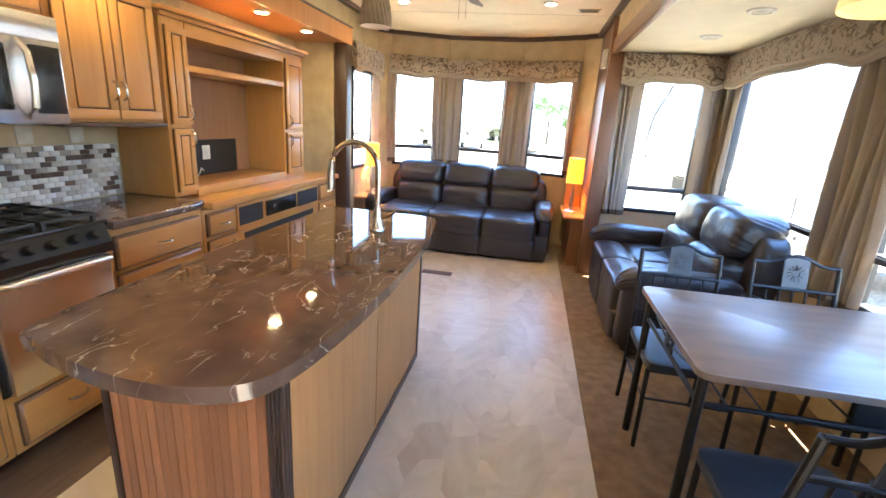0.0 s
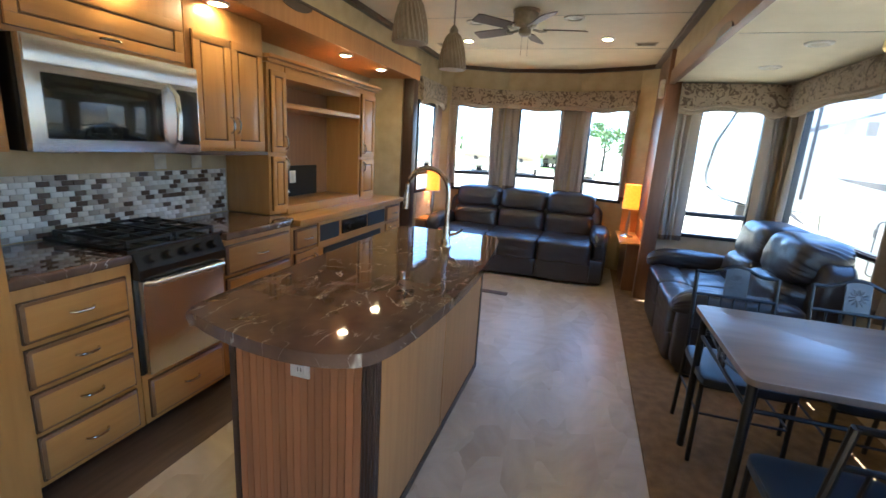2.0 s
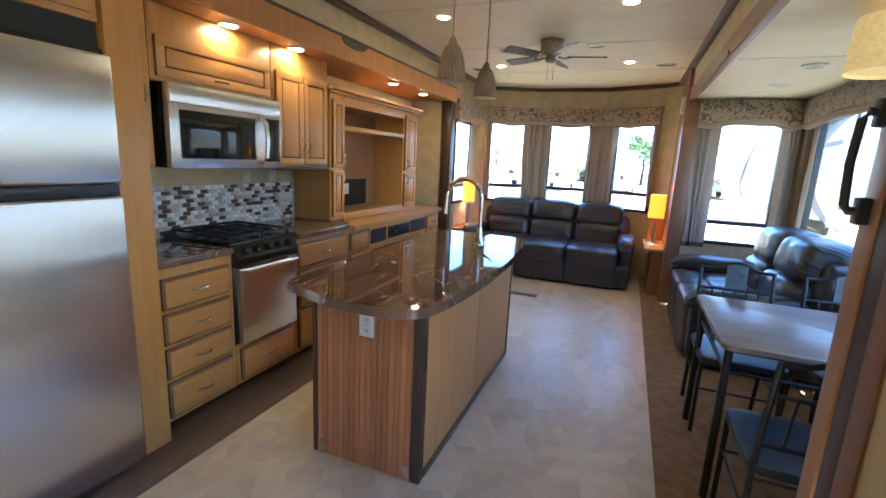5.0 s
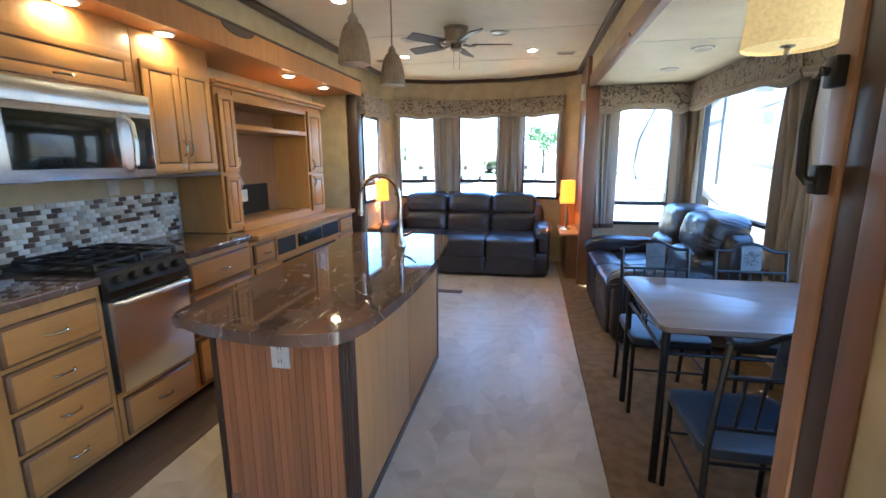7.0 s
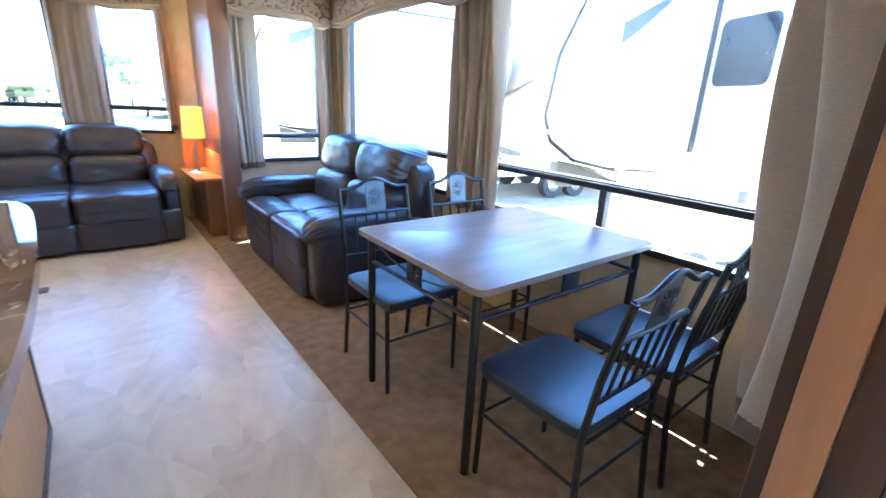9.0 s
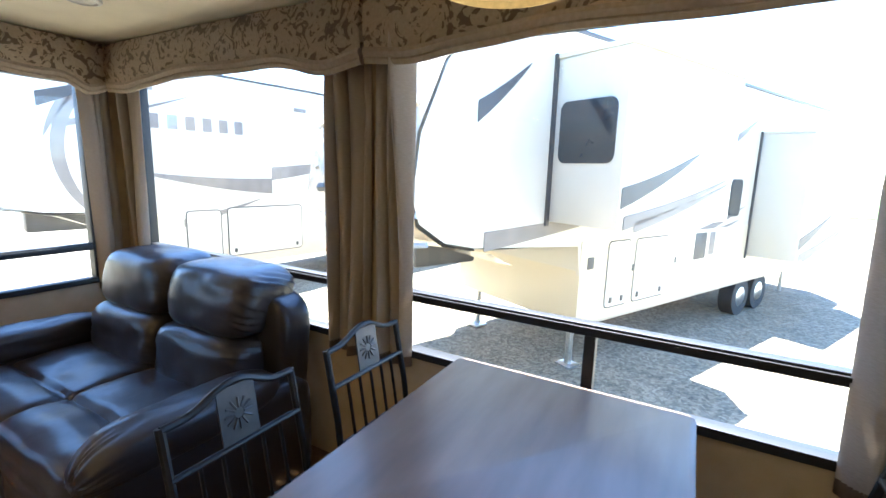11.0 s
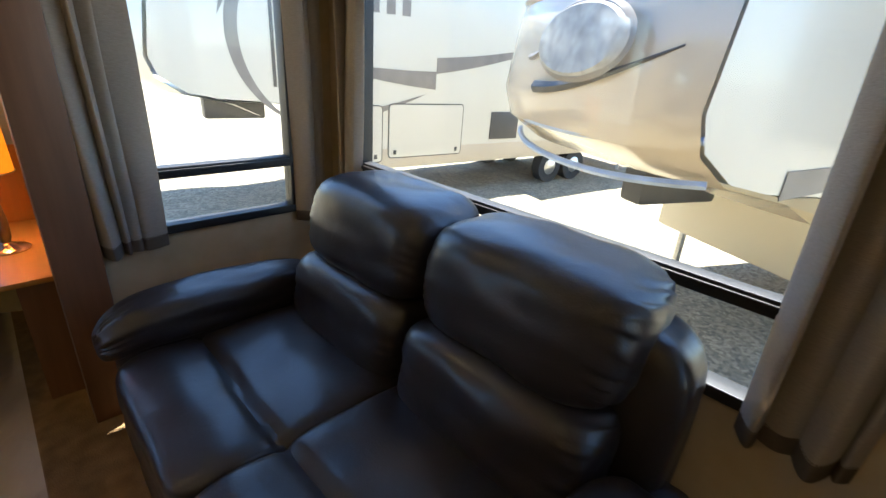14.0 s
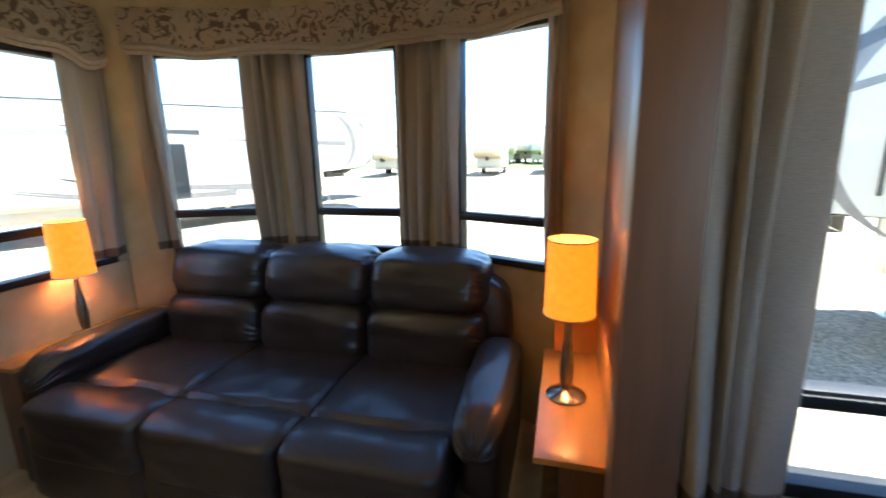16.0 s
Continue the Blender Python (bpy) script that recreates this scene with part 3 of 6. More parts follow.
def curtain(m, u0, u1, z0, z1, depth=0.045, pleats=4, pinch=0.16, label="taupe woven curtain panel hanging in folds", hem=True):
    """A hanging panel: folds that grow looser downward, with thickness and a dark gathered hem."""
    c = thing("curtain", label, "curtain")
    base = m @ Vector(((u0 + u1) / 2, -0.05, z0))
    c.location = base
    rng = random.Random(int(u0 * 1000 + z1 * 77 + base.x * 313))
    ph = rng.uniform(0, 6)
    lobes = max(3, round((u1 - u0) / 0.068))
    nu, nz = lobes * 12, 18
    edges = [0.0]
    for _ in range(lobes):
        edges.append(edges[-1] + rng.uniform(0.35, 1.9))
    edges = [e / edges[-1] for e in edges]
    tall = [rng.uniform(0.3, 1.35) for _ in range(lobes)]
    slip = [rng.uniform(-0.55, 0.55) for _ in range(lobes)]

    def fold(i, h):
        """Place along the panel and depth of one point of the folds: round lobes with deep creases between."""
        k = min(lobes - 1, i // 12)
        f = (i - k * 12) / 12
        s = edges[k] + (edges[k + 1] - edges[k]) * f
        lobe = math.sin(math.pi * f) ** 0.95 if 0 < f < 1 else 0.0
        d = tall[k] * lobe * (0.62 + 0.38 * math.sin(3.4 * h + 1.9 * k + ph))
        s += slip[k] * (edges[k + 1] - edges[k]) * lobe * (0.6 + 0.4 * math.sin(3.1 * h + k))
        return s, d

    def sheet(bm, za, zb, rows, grow=1.0):
        grids = []
        for side in (0, 1):
            g = []
            for j in range(rows + 1):
                z = za + (zb - za) * j / rows
                h = (z1 - z) / max(z1 - z0, 0.01)
                w = 1 - pinch * h * h
                row = []
                for i in range(nu + 1):
                    s, lift = fold(i, h)
                    u = (u0 + u1) / 2 + (s - 0.5) * (u1 - u0) * w + 0.010 * math.sin(3 * h + ph)
                    d = -0.020 - depth * 1.55 * grow * lift - 0.004 * math.sin(7 * h + 5 * s + ph)
                    row.append(bm.verts.new(m @ Vector((u, d + 0.004 * side, z))))
                g.append(row)
            grids.append(g)
        for g in grids:
            for a, b in zip(g, g[1:]):
                for i in range(nu):
                    bm.faces.new((a[i], a[i + 1], b[i + 1], b[i]))
        for e in (0, -1):
            for i in range(nu):
                bm.faces.new((grids[0][e][i], grids[0][e][i + 1], grids[1][e][i + 1], grids[1][e][i]))
            for j in range(rows):
                bm.faces.new((grids[0][j][e], grids[0][j + 1][e], grids[1][j + 1][e], grids[1][j][e]))
        return bm

    part("cloth", sheet(bmesh.new(), z0 + (0.045 if hem else 0), z1, nz), cloth, c)
    if hem:
        part("hem", sheet(bmesh.new(), z0, z0 + 0.05, 2, 1.0), cloth_hem, c, "dark gathered hem")
    return c


def valance(m, u0, u1, z0, z1, depth=0.10, dip=0.03, humps=1):
    """A padded pelmet with a bracket-shaped lower edge and a plain folded band along it."""
    v = thing("valance", "tan padded window valance with dark brown scroll pattern", "valance")
    v.location = m @ Vector(((u0 + u1) / 2, 0, z0))
    n = 40

    def low(s):
        k = abs(s - 0.5) * 2
        if humps:
            return z0 + 0.03 - dip * math.exp(-((k - 0.80) / 0.16) ** 2) + 0.022 * (1 - min(1.0, k / 0.7) ** 2) + 0.006 * math.sin(s * 19)
        return z0 + 0.03 - dip * 0.5 * (1 + math.cos(math.pi * min(1.0, k / 0.75))) + 0.008 * max(0.0, k - 0.85) / 0.15
    bm = bmesh.new()
    rows = []
    for i in range(n + 1):
        s = i / n
        u = u0 + (u1 - u0) * s
        zl = low(s)
        puff = 0.006 * math.sin(s * 40)
        col = []
        for j in range(7):
            h = j / 6
            col.append(bm.verts.new(m @ Vector((u, -depth - 0.018 * math.sin(math.pi * h) + puff * 0.4, zl + (z1 - zl) * h))))
        col.append(bm.verts.new(m @ Vector((u, -0.012, z1))))
        col.append(bm.verts.new(m @ Vector((u, -depth + 0.02, zl + 0.004))))
        rows.append(col)
    for a, b in zip(rows, rows[1:]):
        for j in range(7):
            bm.faces.new((a[j], a[j + 1], b[j + 1], b[j]))
        bm.faces.new((a[8], a[0], b[0], b[8]))
        bm.faces.new((a[7], a[8], b[8], b[7]))
    for col in (rows[0], rows[-1]):
        bm.faces.new(col)
    part("cover", bm, floral, v)
    for lo_, hi_, out, m_, name in ((-0.034, -0.006, 0.002, band_cloth, "band"), (-0.010, 0.020, 0.012, band_cloth, "band")):
        bm = bmesh.new()
        cols = []
        for i in range(n + 1):
            s = i / n
            u, z = u0 + (u1 - u0) * s, low(s)
            wav = 0.003 * math.sin(s * 31 + 9 * hi_)
            pts = [(-depth + 0.012, lo_), (-depth - out, lo_ - 0.003), (-depth - out - 0.009, (lo_ + hi_) / 2), (-depth - out - 0.002, hi_ + 0.003), (-depth + 0.012, hi_)]
            cols.append([bm.verts.new(m @ Vector((u, y + wav, z + dz))) for y, dz in pts])
        for a, b in zip(cols, cols[1:]):
            for k in range(5):
                bm.faces.new((a[k], a[(k + 1) % 5], b[(k + 1) % 5], b[k]))
        bm.faces.new(cols[0]), bm.faces.new(cols[-1][::-1])
        part(name, bm, m_, v, "plain taupe band folded along the lower edge")
    return v


# bow end
valance(M_BOW[1], -0.02, 0.75, 1.99, 2.22, humps=0)
valance(M_BOW[2], 0.0, 0.94, 1.99, 2.22, humps=0)
valance(M_BOW[3], 0.005, 0.76, 1.99, 2.22, humps=0)
valance(M_LEFT, 0.05, 0.96, 1.93, 2.20, depth=0.09)
for m, u0, u1 in ((M_BOW[1], -0.03, 0.10), (M_BOW[1], 0.555, 0.735), (M_BOW[2], 0.01, 0.20), (M_BOW[2], 0.735, 0.93), (M_BOW[3], 0.02, 0.19), (M_BOW[3], 0.665, 0.76), (M_LEFT, 0.74, 0.98)):
    curtain(m, u0, u1, 0.90, 2.05, 0.035, 3)
# dining slide-out
valance(M_FAR, XR + 0.08, SXR - 0.11, 1.89, SCR - 0.012)
valance(M_SIDE, 0.13, 5 - 2.92, 1.89, SCR - 0.012)
valance(M_SIDE, 5 - 2.90, 5 - SY0 - 0.02, 1.89, SCR - 0.012)
curtain(M_FAR, 1.17, 1.42, 0.66, 1.98, 0.04, 4, label="taupe curtain panel beside the corner window")
curtain(M_FAR, 1.92, 2.09, 0.66, 1.98, 0.035, 3)
curtain(M_SIDE, 0.10, 0.30, 0.66, 1.98, 0.035, 3)
curtain(M_SIDE, 5 - 3.19, 5 - 2.93, 0.62, 1.98, 0.045, 4, label="taupe curtain panel between the wide windows")
curtain(M_SIDE, 5 - 2.90, 5 - 2.70, 0.62, 1.98, 0.045, 3, label="taupe curtain panel between the wide windows")
curtain(M_SIDE, 5 - 1.30, 5 - 0.96, 0.60, 1.98, 0.055, 4, label="pale taupe curtain panel beside the dining table")
curtain(M_NEAR, 0.10, 0.30, 0.55, 1.98, 0.04, 3)
curtain(M_NEAR, 0.50, 0.80, 0.60, 1.98, 0.09, 4, label="pale taupe curtain panel beside the entry jamb")


# ---------------------------------------------------------------- kitchen
def pull(parent, x, y, z, length=0.09, upright=False):
    """A bow handle of satin nickel on a front that faces +x."""
    h = length / 2
    pts = []
    for i in range(9):
        s = -1 + i / 4
        o = 0.026 * (1 - s ** 4) + 0.002
        pts.append((x + o, y, z + s * h) if upright else (x + o, y + s * h, z))
    part("handle", tube(bmesh.new(), pts, 0.0055, 8), chrome, parent, "satin nickel bow handle")


def front(name, parent, x, y0, z0, y1, z1, handle=None, upright=False, rail=0.045):
    """A raised-panel drawer or door front facing +x: outer frame, glazed groove, raised field."""
    f = part(name, B(x, y0, z0, x + 0.012, y1, z1, bevel=0.003), groove_wood, parent)
    if name == "drawer":                              # a plain slab with a wide glazed bevel round it
        part("slab", B(x + 0.004, y0 + 0.004, z0 + 0.004, x + 0.022, y1 - 0.004, z1 - 0.004, bevel=0.010, seg=1), glazed_wood, f, "darker glazed bevel")
        part("panel", B(x + 0.016, y0 + 0.0145, z0 + 0.0145, x + 0.0235, y1 - 0.0145, z1 - 0.0145, bevel=0.002), wood_y, f)
        if handle:
            pull(f, x + 0.0235, handle[0], handle[1], upright=upright)
        return f
    r = min(rail, (z1 - z0) * 0.27, (y1 - y0) * 0.27)
    for a in ((y0, z0, y1, z0 + r), (y0, z1 - r, y1, z1), (y0, z0 + r, y0 + r, z1 - r), (y1 - r, z0 + r, y1, z1 - r)):
        part("frame_rail", B(x + 0.0115, a[0], a[1], x + 0.022, a[2], a[3], bevel=0.004), wood if a[3] - a[1] > a[2] - a[0] else wood_y, f)
    g = 0.009
    part("panel", B(x + 0.0115, y0 + r + g, z0 + r + g, x + 0.020, y1 - r - g, z1 - r - g, bevel=0.007), wood if upright else wood_y, f)
    if handle:
        pull(f, x + 0.02, handle[0], handle[1], upright=upright)
    return f


def cabinet(name, label, x0, y0, z0, x1, y1, z1, material=None):
    c = thing(name, label, "cabinet", ((x0 + x1) / 2, (y0 + y1) / 2, z0))
    part("body", B(x0, y0, z0, x1, y1, z1, bevel=0.003), material or wood, c)
    return c


FX = -1.42                                            # face of the base cabinets
# refrigerator with the freezer above
fr = thing("refrigerator", "stainless steel two-door refrigerator with black seams", "refrigerator", (-1.63, 0.37, 0.004))
part("body", B(SXL + 0.01, -0.03, 0.004, -1.36, 0.79, 1.80, bevel=0.005), black, fr, "black cabinet body")
part("door", B(-1.358, -0.03, 0.03, -1.31, 0.79, 1.235, bevel=0.012, seg=3), steel, fr, "brushed steel lower door")
part("freezer_door", B(-1.358, -0.03, 1.285, -1.31, 0.79, 1.775, bevel=0.012, seg=3), steel, fr, "brushed steel freezer door")
part("handle_strip", B(-1.355, -0.02, 1.237, -1.325, 0.785, 1.283, bevel=0.004), black, fr, "black recessed grip between the doors")
# A solid block: the shade of the gap is put into its black.
part("gap_filler", B(SXL + 0.01, -0.028, 1.801, -1.385, 0.788, 1.898), black_void, fr, "solid black filler painting the dark gap above the freezer")
part("badge", B(-1.3105, 0.60, 1.66, -1.3085, 0.68, 1.672), chrome, fr)
c = cabinet("overhead_cabinet", "maple cabinet above the refrigerator with raised-panel door", SXL + 0.01, -0.03, 1.90, -1.375, 0.79, SCL - 0.004)
front("door", c, -1.375, 0.02, 1.925, 0.76, 2.12, handle=(0.39, 1.96))
cabinet("tall_panel", "tall maple end panel beside the refrigerator", SXL + 0.01, 0.80, 0.004, -1.36, 0.945, SCL - 0.004)
# drawer bank left of the range
c = cabinet("drawer_cabinet", "maple base cabinet with four drawers", SXL + 0.01, 0.95, 0.06, FX, 1.415, 0.868)
for z0, z1 in ((0.655, 0.815), (0.475, 0.635), (0.295, 0.455), (0.085, 0.275)):
    front("drawer", c, FX, 0.985, z0, 1.385, z1, handle=(1.185, (z0 + z1) / 2))
# range
rg = thing("range", "black and stainless gas range with cast iron grates", "range", (-1.65, 1.67, 0.30))
part("body", B(SXL + 0.01, 1.42, 0.315, FX, 1.92, 0.90, bevel=0.003), black, rg)
part("oven_door", B(FX, 1.435, 0.32, FX + 0.04, 1.905, 0.775, bevel=0.008), steel, rg, "stainless oven door")
part("door_handle", tube(bmesh.new(), [(FX + 0.035, 1.45, 0.765), (FX + 0.075, 1.47, 0.768), (FX + 0.082, 1.67, 0.77), (FX + 0.075, 1.87, 0.768), (FX + 0.035, 1.89, 0.765)], 0.014, 10), steel, rg, "curved steel oven handle")
bm = bmesh.new()
vs = [(FX - 0.02, 0.785), (FX + 0.045, 0.785), (FX + 0.045, 0.83), (FX + 0.01, 0.915), (FX - 0.02, 0.915)]
lo = [bm.verts.new((x, 1.42, z)) for x, z in vs]
hi = [bm.verts.new((x, 1.92, z)) for x, z in vs]
bm.faces.new(lo), bm.faces.new(hi[::-1])
for i in range(5):
    bm.faces.new((lo[i], hi[i], hi[(i + 1) % 5], lo[(i + 1) % 5]))
panel = part("control_panel", bm, black, rg, "glossy black control panel", False)
for y in (1.49, 1.58, 1.67, 1.76, 1.85):
    a = Vector((FX + 0.03, y, 0.872))
    n = Vector((0.92, 0, 0.38))
    part("knob", tube(bmesh.new(), [a, a + n * 0.022, a + n * 0.026], 0.022, 14, 0.015), black, panel, "black control knob")
part("cooktop", B(SXL + 0.01, 1.40, 0.90, FX + 0.012, 1.94, 0.925, bevel=0.008), black, rg, "black enamel cooktop")
for y in (1.55, 1.79):
    for x in (-1.79, -1.57):
        part("burner", lathe(bmesh.new(), [(0.045, 0), (0.045, 0.012), (0.03, 0.02), (0.0, 0.021)], x, y, 0.925, 16), iron, rg)
for y0, y1 in ((1.425, 1.66), (1.68, 1.915)):
    bm = bmesh.new()
    for x in (-1.90, -1.79, -1.68, -1.57, -1.45):
        box(bm, x - 0.006, y0, 0.943, x + 0.006, y1, 0.957, 0.002)
    for y in (y0 + 0.008, (y0 + y1) / 2, y1 - 0.008):
        box(bm, -1.90, y - 0.006, 0.9432, -1.45, y + 0.006, 0.9572, 0.002)
    for x in (-1.90, -1.45):
        for y in (y0 + 0.008, y1 - 0.008):
            box(bm, x - 0.008, y - 0.007, 0.925, x + 0.008, y + 0.007, 0.944)
    part("grate", bm, iron, rg, "black cast iron grate")
c = cabinet("range_drawer_cabinet", "maple drawer unit under the range", SXL + 0.01, 1.42, 0.06, FX, 1.92, 0.312)
front("drawer", c, FX, 1.445, 0.085, 1.895, 0.285, handle=(1.67, 0.19))
# right of the range
c = cabinet("drawer_cabinet", "maple base cabinet with wide drawers", SXL + 0.01, 1.925, 0.06, FX, 2.55, 0.868)
for z0, z1 in ((0.665, 0.835), (0.385, 0.645), (0.085, 0.365)):
    front("drawer", c, FX, 1.955, z0, 2.52, z1, handle=(2.24, (z0 + z1) / 2))
# stone worktops
part_l = [(SXL + 0.01, 0.95), (-1.385, 0.95), (-1.385, 1.40), (SXL + 0.01, 1.40)]
solid("worktop", prism(bmesh.new(), part_l, 0.87, 0.91, 0.012, 3), granite, "dark brown veined stone worktop beside the range", "worktop")
part_r = [(SXL + 0.01, 1.945), (-1.385, 1.945), (-1.385, 2.50), (-1.43, 2.60), (-1.56, 2.66), (SXL + 0.01, 2.66)]
solid("worktop", prism(bmesh.new(), [(x, y if y < 2.6 else min(y, 2.60)) for x, y in part_r[:4]] + [(SXL + 0.01, 2.60)], 0.87, 0.91, 0.012, 3), granite, "dark brown veined stone worktop with a rounded end", "worktop")
# media console
co = cabinet("media_console", "maple media console with drawers and equipment bays", SXL + 0.01, 2.555, 0.06, FX, 4.42, 0.845)
part("top", B(SXL + 0.01, 2.615, 0.848, -1.385, 4.44, 0.89, bevel=0.008), wood_y, co, "maple top with rounded edge")
front("drawer", co, FX, 2.58, 0.68, 2.85, 0.825, handle=(2.715, 0.752))
front("door", co, FX, 2.58, 0.09, 2.85, 0.655, handle=(2.80, 0.58), upright=True)
front("drawer", co, FX, 4.06, 0.68, 4.38, 0.825, handle=(4.22, 0.752))
front("door", co, FX, 4.06, 0.09, 4.38, 0.655, handle=(4.12, 0.58), upright=True)
part("bay_frame", B(FX - 0.001, 2.87, 0.655, FX + 0.012, 4.04, 0.835, bevel=0.003), wood_y, co)
# No recess is cut: these plates carry the bays' inner darkness as colour.
for y0, y1 in ((2.89, 3.16), (3.66, 4.02)):
    part("equipment_bay", B(FX + 0.010, y0, 0.69, FX + 0.015, y1, 0.815), black_void, co, "flat black plate painting the dark inside of an equipment bay", False)
st = part("stereo", B(FX + 0.008, 3.20, 0.70, FX + 0.028, 3.62, 0.81, bevel=0.004), black, co, "black stereo receiver")
part("dial", tube(bmesh.new(), [(FX + 0.027, 3.30, 0.755), (FX + 0.04, 3.30, 0.755)], 0.02, 16), chrome, st)
part("display", B(FX + 0.0275, 3.38, 0.745, FX + 0.030, 3.55, 0.79), dark_glass, st)
# Likewise a plate on the front, its black standing for the shaded inside.
part("lower_bay", B(FX + 0.001, 2.95, 0.42, FX + 0.006, 3.95, 0.63), black_void, co, "flat black plate painting the dark inside of the lower bay", False)
# hutch with the television niche
hu = thing("hutch", "tall maple hutch with open television niche", "hutch", (-1.75, 3.33, 0.89))
HX = -1.59
HY0, HY1 = 2.56, 4.12
part("side", B(SXL + 0.01, HY0, 0.912, HX, HY0 + 0.02, 1.90, bevel=0.003), wood, hu)
part("side", B(SXL + 0.01, HY1 - 0.02, 0.892, HX, HY1, 1.90, bevel=0.003), wood, hu)
part("column", B(SXL + 0.012, HY0 + 0.02, 0.912, HX, 2.745, 1.90), wood, hu)
part("column", B(SXL + 0.012, 3.80, 0.892, HX, HY1 - 0.02, 1.90), wood, hu)
part("back", B(SXL + 0.012, 2.745, 0.892, SXL + 0.03, 3.80, 1.86), wood_back, hu, "plain brown veneer back")
part("shelf", B(SXL + 0.03, 2.747, 1.635, HX + 0.012, 3.798, 1.672, bevel=0.004), wood_y, hu)
part("floor_board", B(SXL + 0.03, 2.747, 0.893, HX + 0.008, 3.798, 0.955, bevel=0.003), wood_y, hu)
part("top_rail", B(SXL + 0.03, 2.747, 1.825, HX + 0.006, 3.798, 1.90, bevel=0.003), wood_y, hu)
bm = bmesh.new()
box(bm, SXL + 0.012, HY0 - 0.015, 1.902, HX + 0.03, HY1 + 0.015, 1.925, 0.006)
box(bm, SXL + 0.012, HY0 - 0.03, 1.926, HX + 0.055, HY1 + 0.03, 1.95, 0.010)
part("crown", bm, wood_y, hu, "stepped maple crown")
part("back_board", B(SXL + 0.031, 2.78, 0.958, SXL + 0.05, 3.60, 1.21), black_void, hu, "black cable board")
plate = part("outlet_plate", B(SXL + 0.051, 3.20, 1.07, SXL + 0.057, 3.28, 1.17, bevel=0.002), white_plastic, hu, "white outlet plate")
part("cable", tube(bmesh.new(), [(SXL + 0.055, 3.20, 0.99), (SXL + 0.10, 3.12, 1.02), (SXL + 0.14, 3.05, 0.99), (SXL + 0.16, 2.98, 0.96)], 0.004, 6), white_plastic, hu)
front("door", hu, HX, 2.585, 1.335, 2.735, 1.86, handle=(2.715, 1.40), upright=True, rail=0.035)
front("door", hu, HX, 2.585, 0.94, 2.735, 1.31, handle=(2.715, 1.25), upright=True, rail=0.035)
front("door", hu, HX, 3.83, 1.30, 4.09, 1.86, handle=(3.86, 1.37), upright=True)
front("door", hu, HX, 3.83, 0.93, 4.09, 1.275, handle=(3.86, 1.21), upright=True)
# upper cabinets and microwave
c = cabinet("wall_cabinet", "maple wall cabinet with two raised-panel doors", SXL + 0.01, 1.945, 1.34, HX, 2.53, SCL - 0.004)
front("door", c, HX, 1.975, 1.355, 2.235, 1.955, handle=(2.215, 1.49), upright=True)
front("door", c, HX, 2.245, 1.355, 2.505, 1.955, handle=(2.265, 1.49), upright=True)
part("light_rail", B(SXL + 0.01, 1.945, 1.318, HX + 0.02, 2.535, 1.339, bevel=0.004), dark_wood_y, c, "dark bottom rail")
c = cabinet("wall_cabinet", "maple cabinet with a lift-up door above the microwave", SXL + 0.01, 1.14, 1.755, HX, 1.940, SCL - 0.004)
front("door", c, HX, 1.165, 1.775, 1.915, 1.965, handle=(1.54, 1.80))
c = cabinet("wall_cabinet", "narrow maple wall cabinet beside the microwave", SXL + 0.01, 0.950, 1.33, HX, 1.135, SCL - 0.004)
front("door", c, HX, 0.965, 1.35, 1.12, 2.0, handle=(1.08, 1.68), upright=True, rail=0.035)
mw = thing("microwave", "stainless steel over-range microwave with dark glass door", "microwave", (-1.7, 1.52, 1.33))
part("case", B(SXL + 0.01, 1.16, 1.335, -1.545, 1.925, 1.75, bevel=0.004), black, mw, "black case")
part("face", B(-1.544, 1.16, 1.335, -1.505, 1.925, 1.75, bevel=0.006), steel, mw, "brushed steel front")
part("vent_strip", B(-1.506, 1.165, 1.655, -1.498, 1.92, 1.745, bevel=0.004), steel, mw)
part("door_glass", B(-1.507, 1.215, 1.385, -1.500, 1.71, 1.625, bevel=0.003), dark_glass, mw, "dark glass door window")
part("control_panel", B(-1.507, 1.80, 1.375, -1.500, 1.915, 1.635, bevel=0.003), black, mw, "black touch panel")
part("door_handle", tube(bmesh.new(), [(-1.505, 1.755, 1.36), (-1.462, 1.757, 1.40), (-1.452, 1.757, 1.50), (-1.462, 1.757, 1.60), (-1.505, 1.755, 1.645)], 0.013, 10), steel, mw, "curved steel handle")
for y in (1.28, 1.74):
    part("underlight", B(-1.70, y, 1.326, -1.60, y + 0.10, 1.336), dark_glass, mw)
# outlets over the tiles
for y in (2.02, 2.28):
    o = solid("wall_outlet", B(SXL + 0.0005, y, 1.215, SXL + 0.007, y + 0.075, 1.30, bevel=0.002), cream_plastic, "cream outlet plate on the wall above the tiles", "outlet")
# soffit lights
def downlight(x, y, z, label="lit round ceiling downlight with pale rim", r=0.06, lit=True, group="ceiling lights"):
    d = thing("ceiling_light", label, "ceiling light", (x, y, z - 0.02), group)
    part("rim", lathe(bmesh.new(), [(r * 0.72, -0.006), (r * 0.8, -0.014), (r, -0.010), (r * 1.05, -0.001)], x, y, z, 28), white_plastic, d)
    part("lens", lathe(bmesh.new(), [(r * 0.74, -0.004), (r * 0.6, -0.012), (r * 0.3, -0.017), (0.0, -0.019)], x, y, z, 28), lit_disc if lit else cream_plastic, d, "glowing lens" if lit else "unlit milky lens")


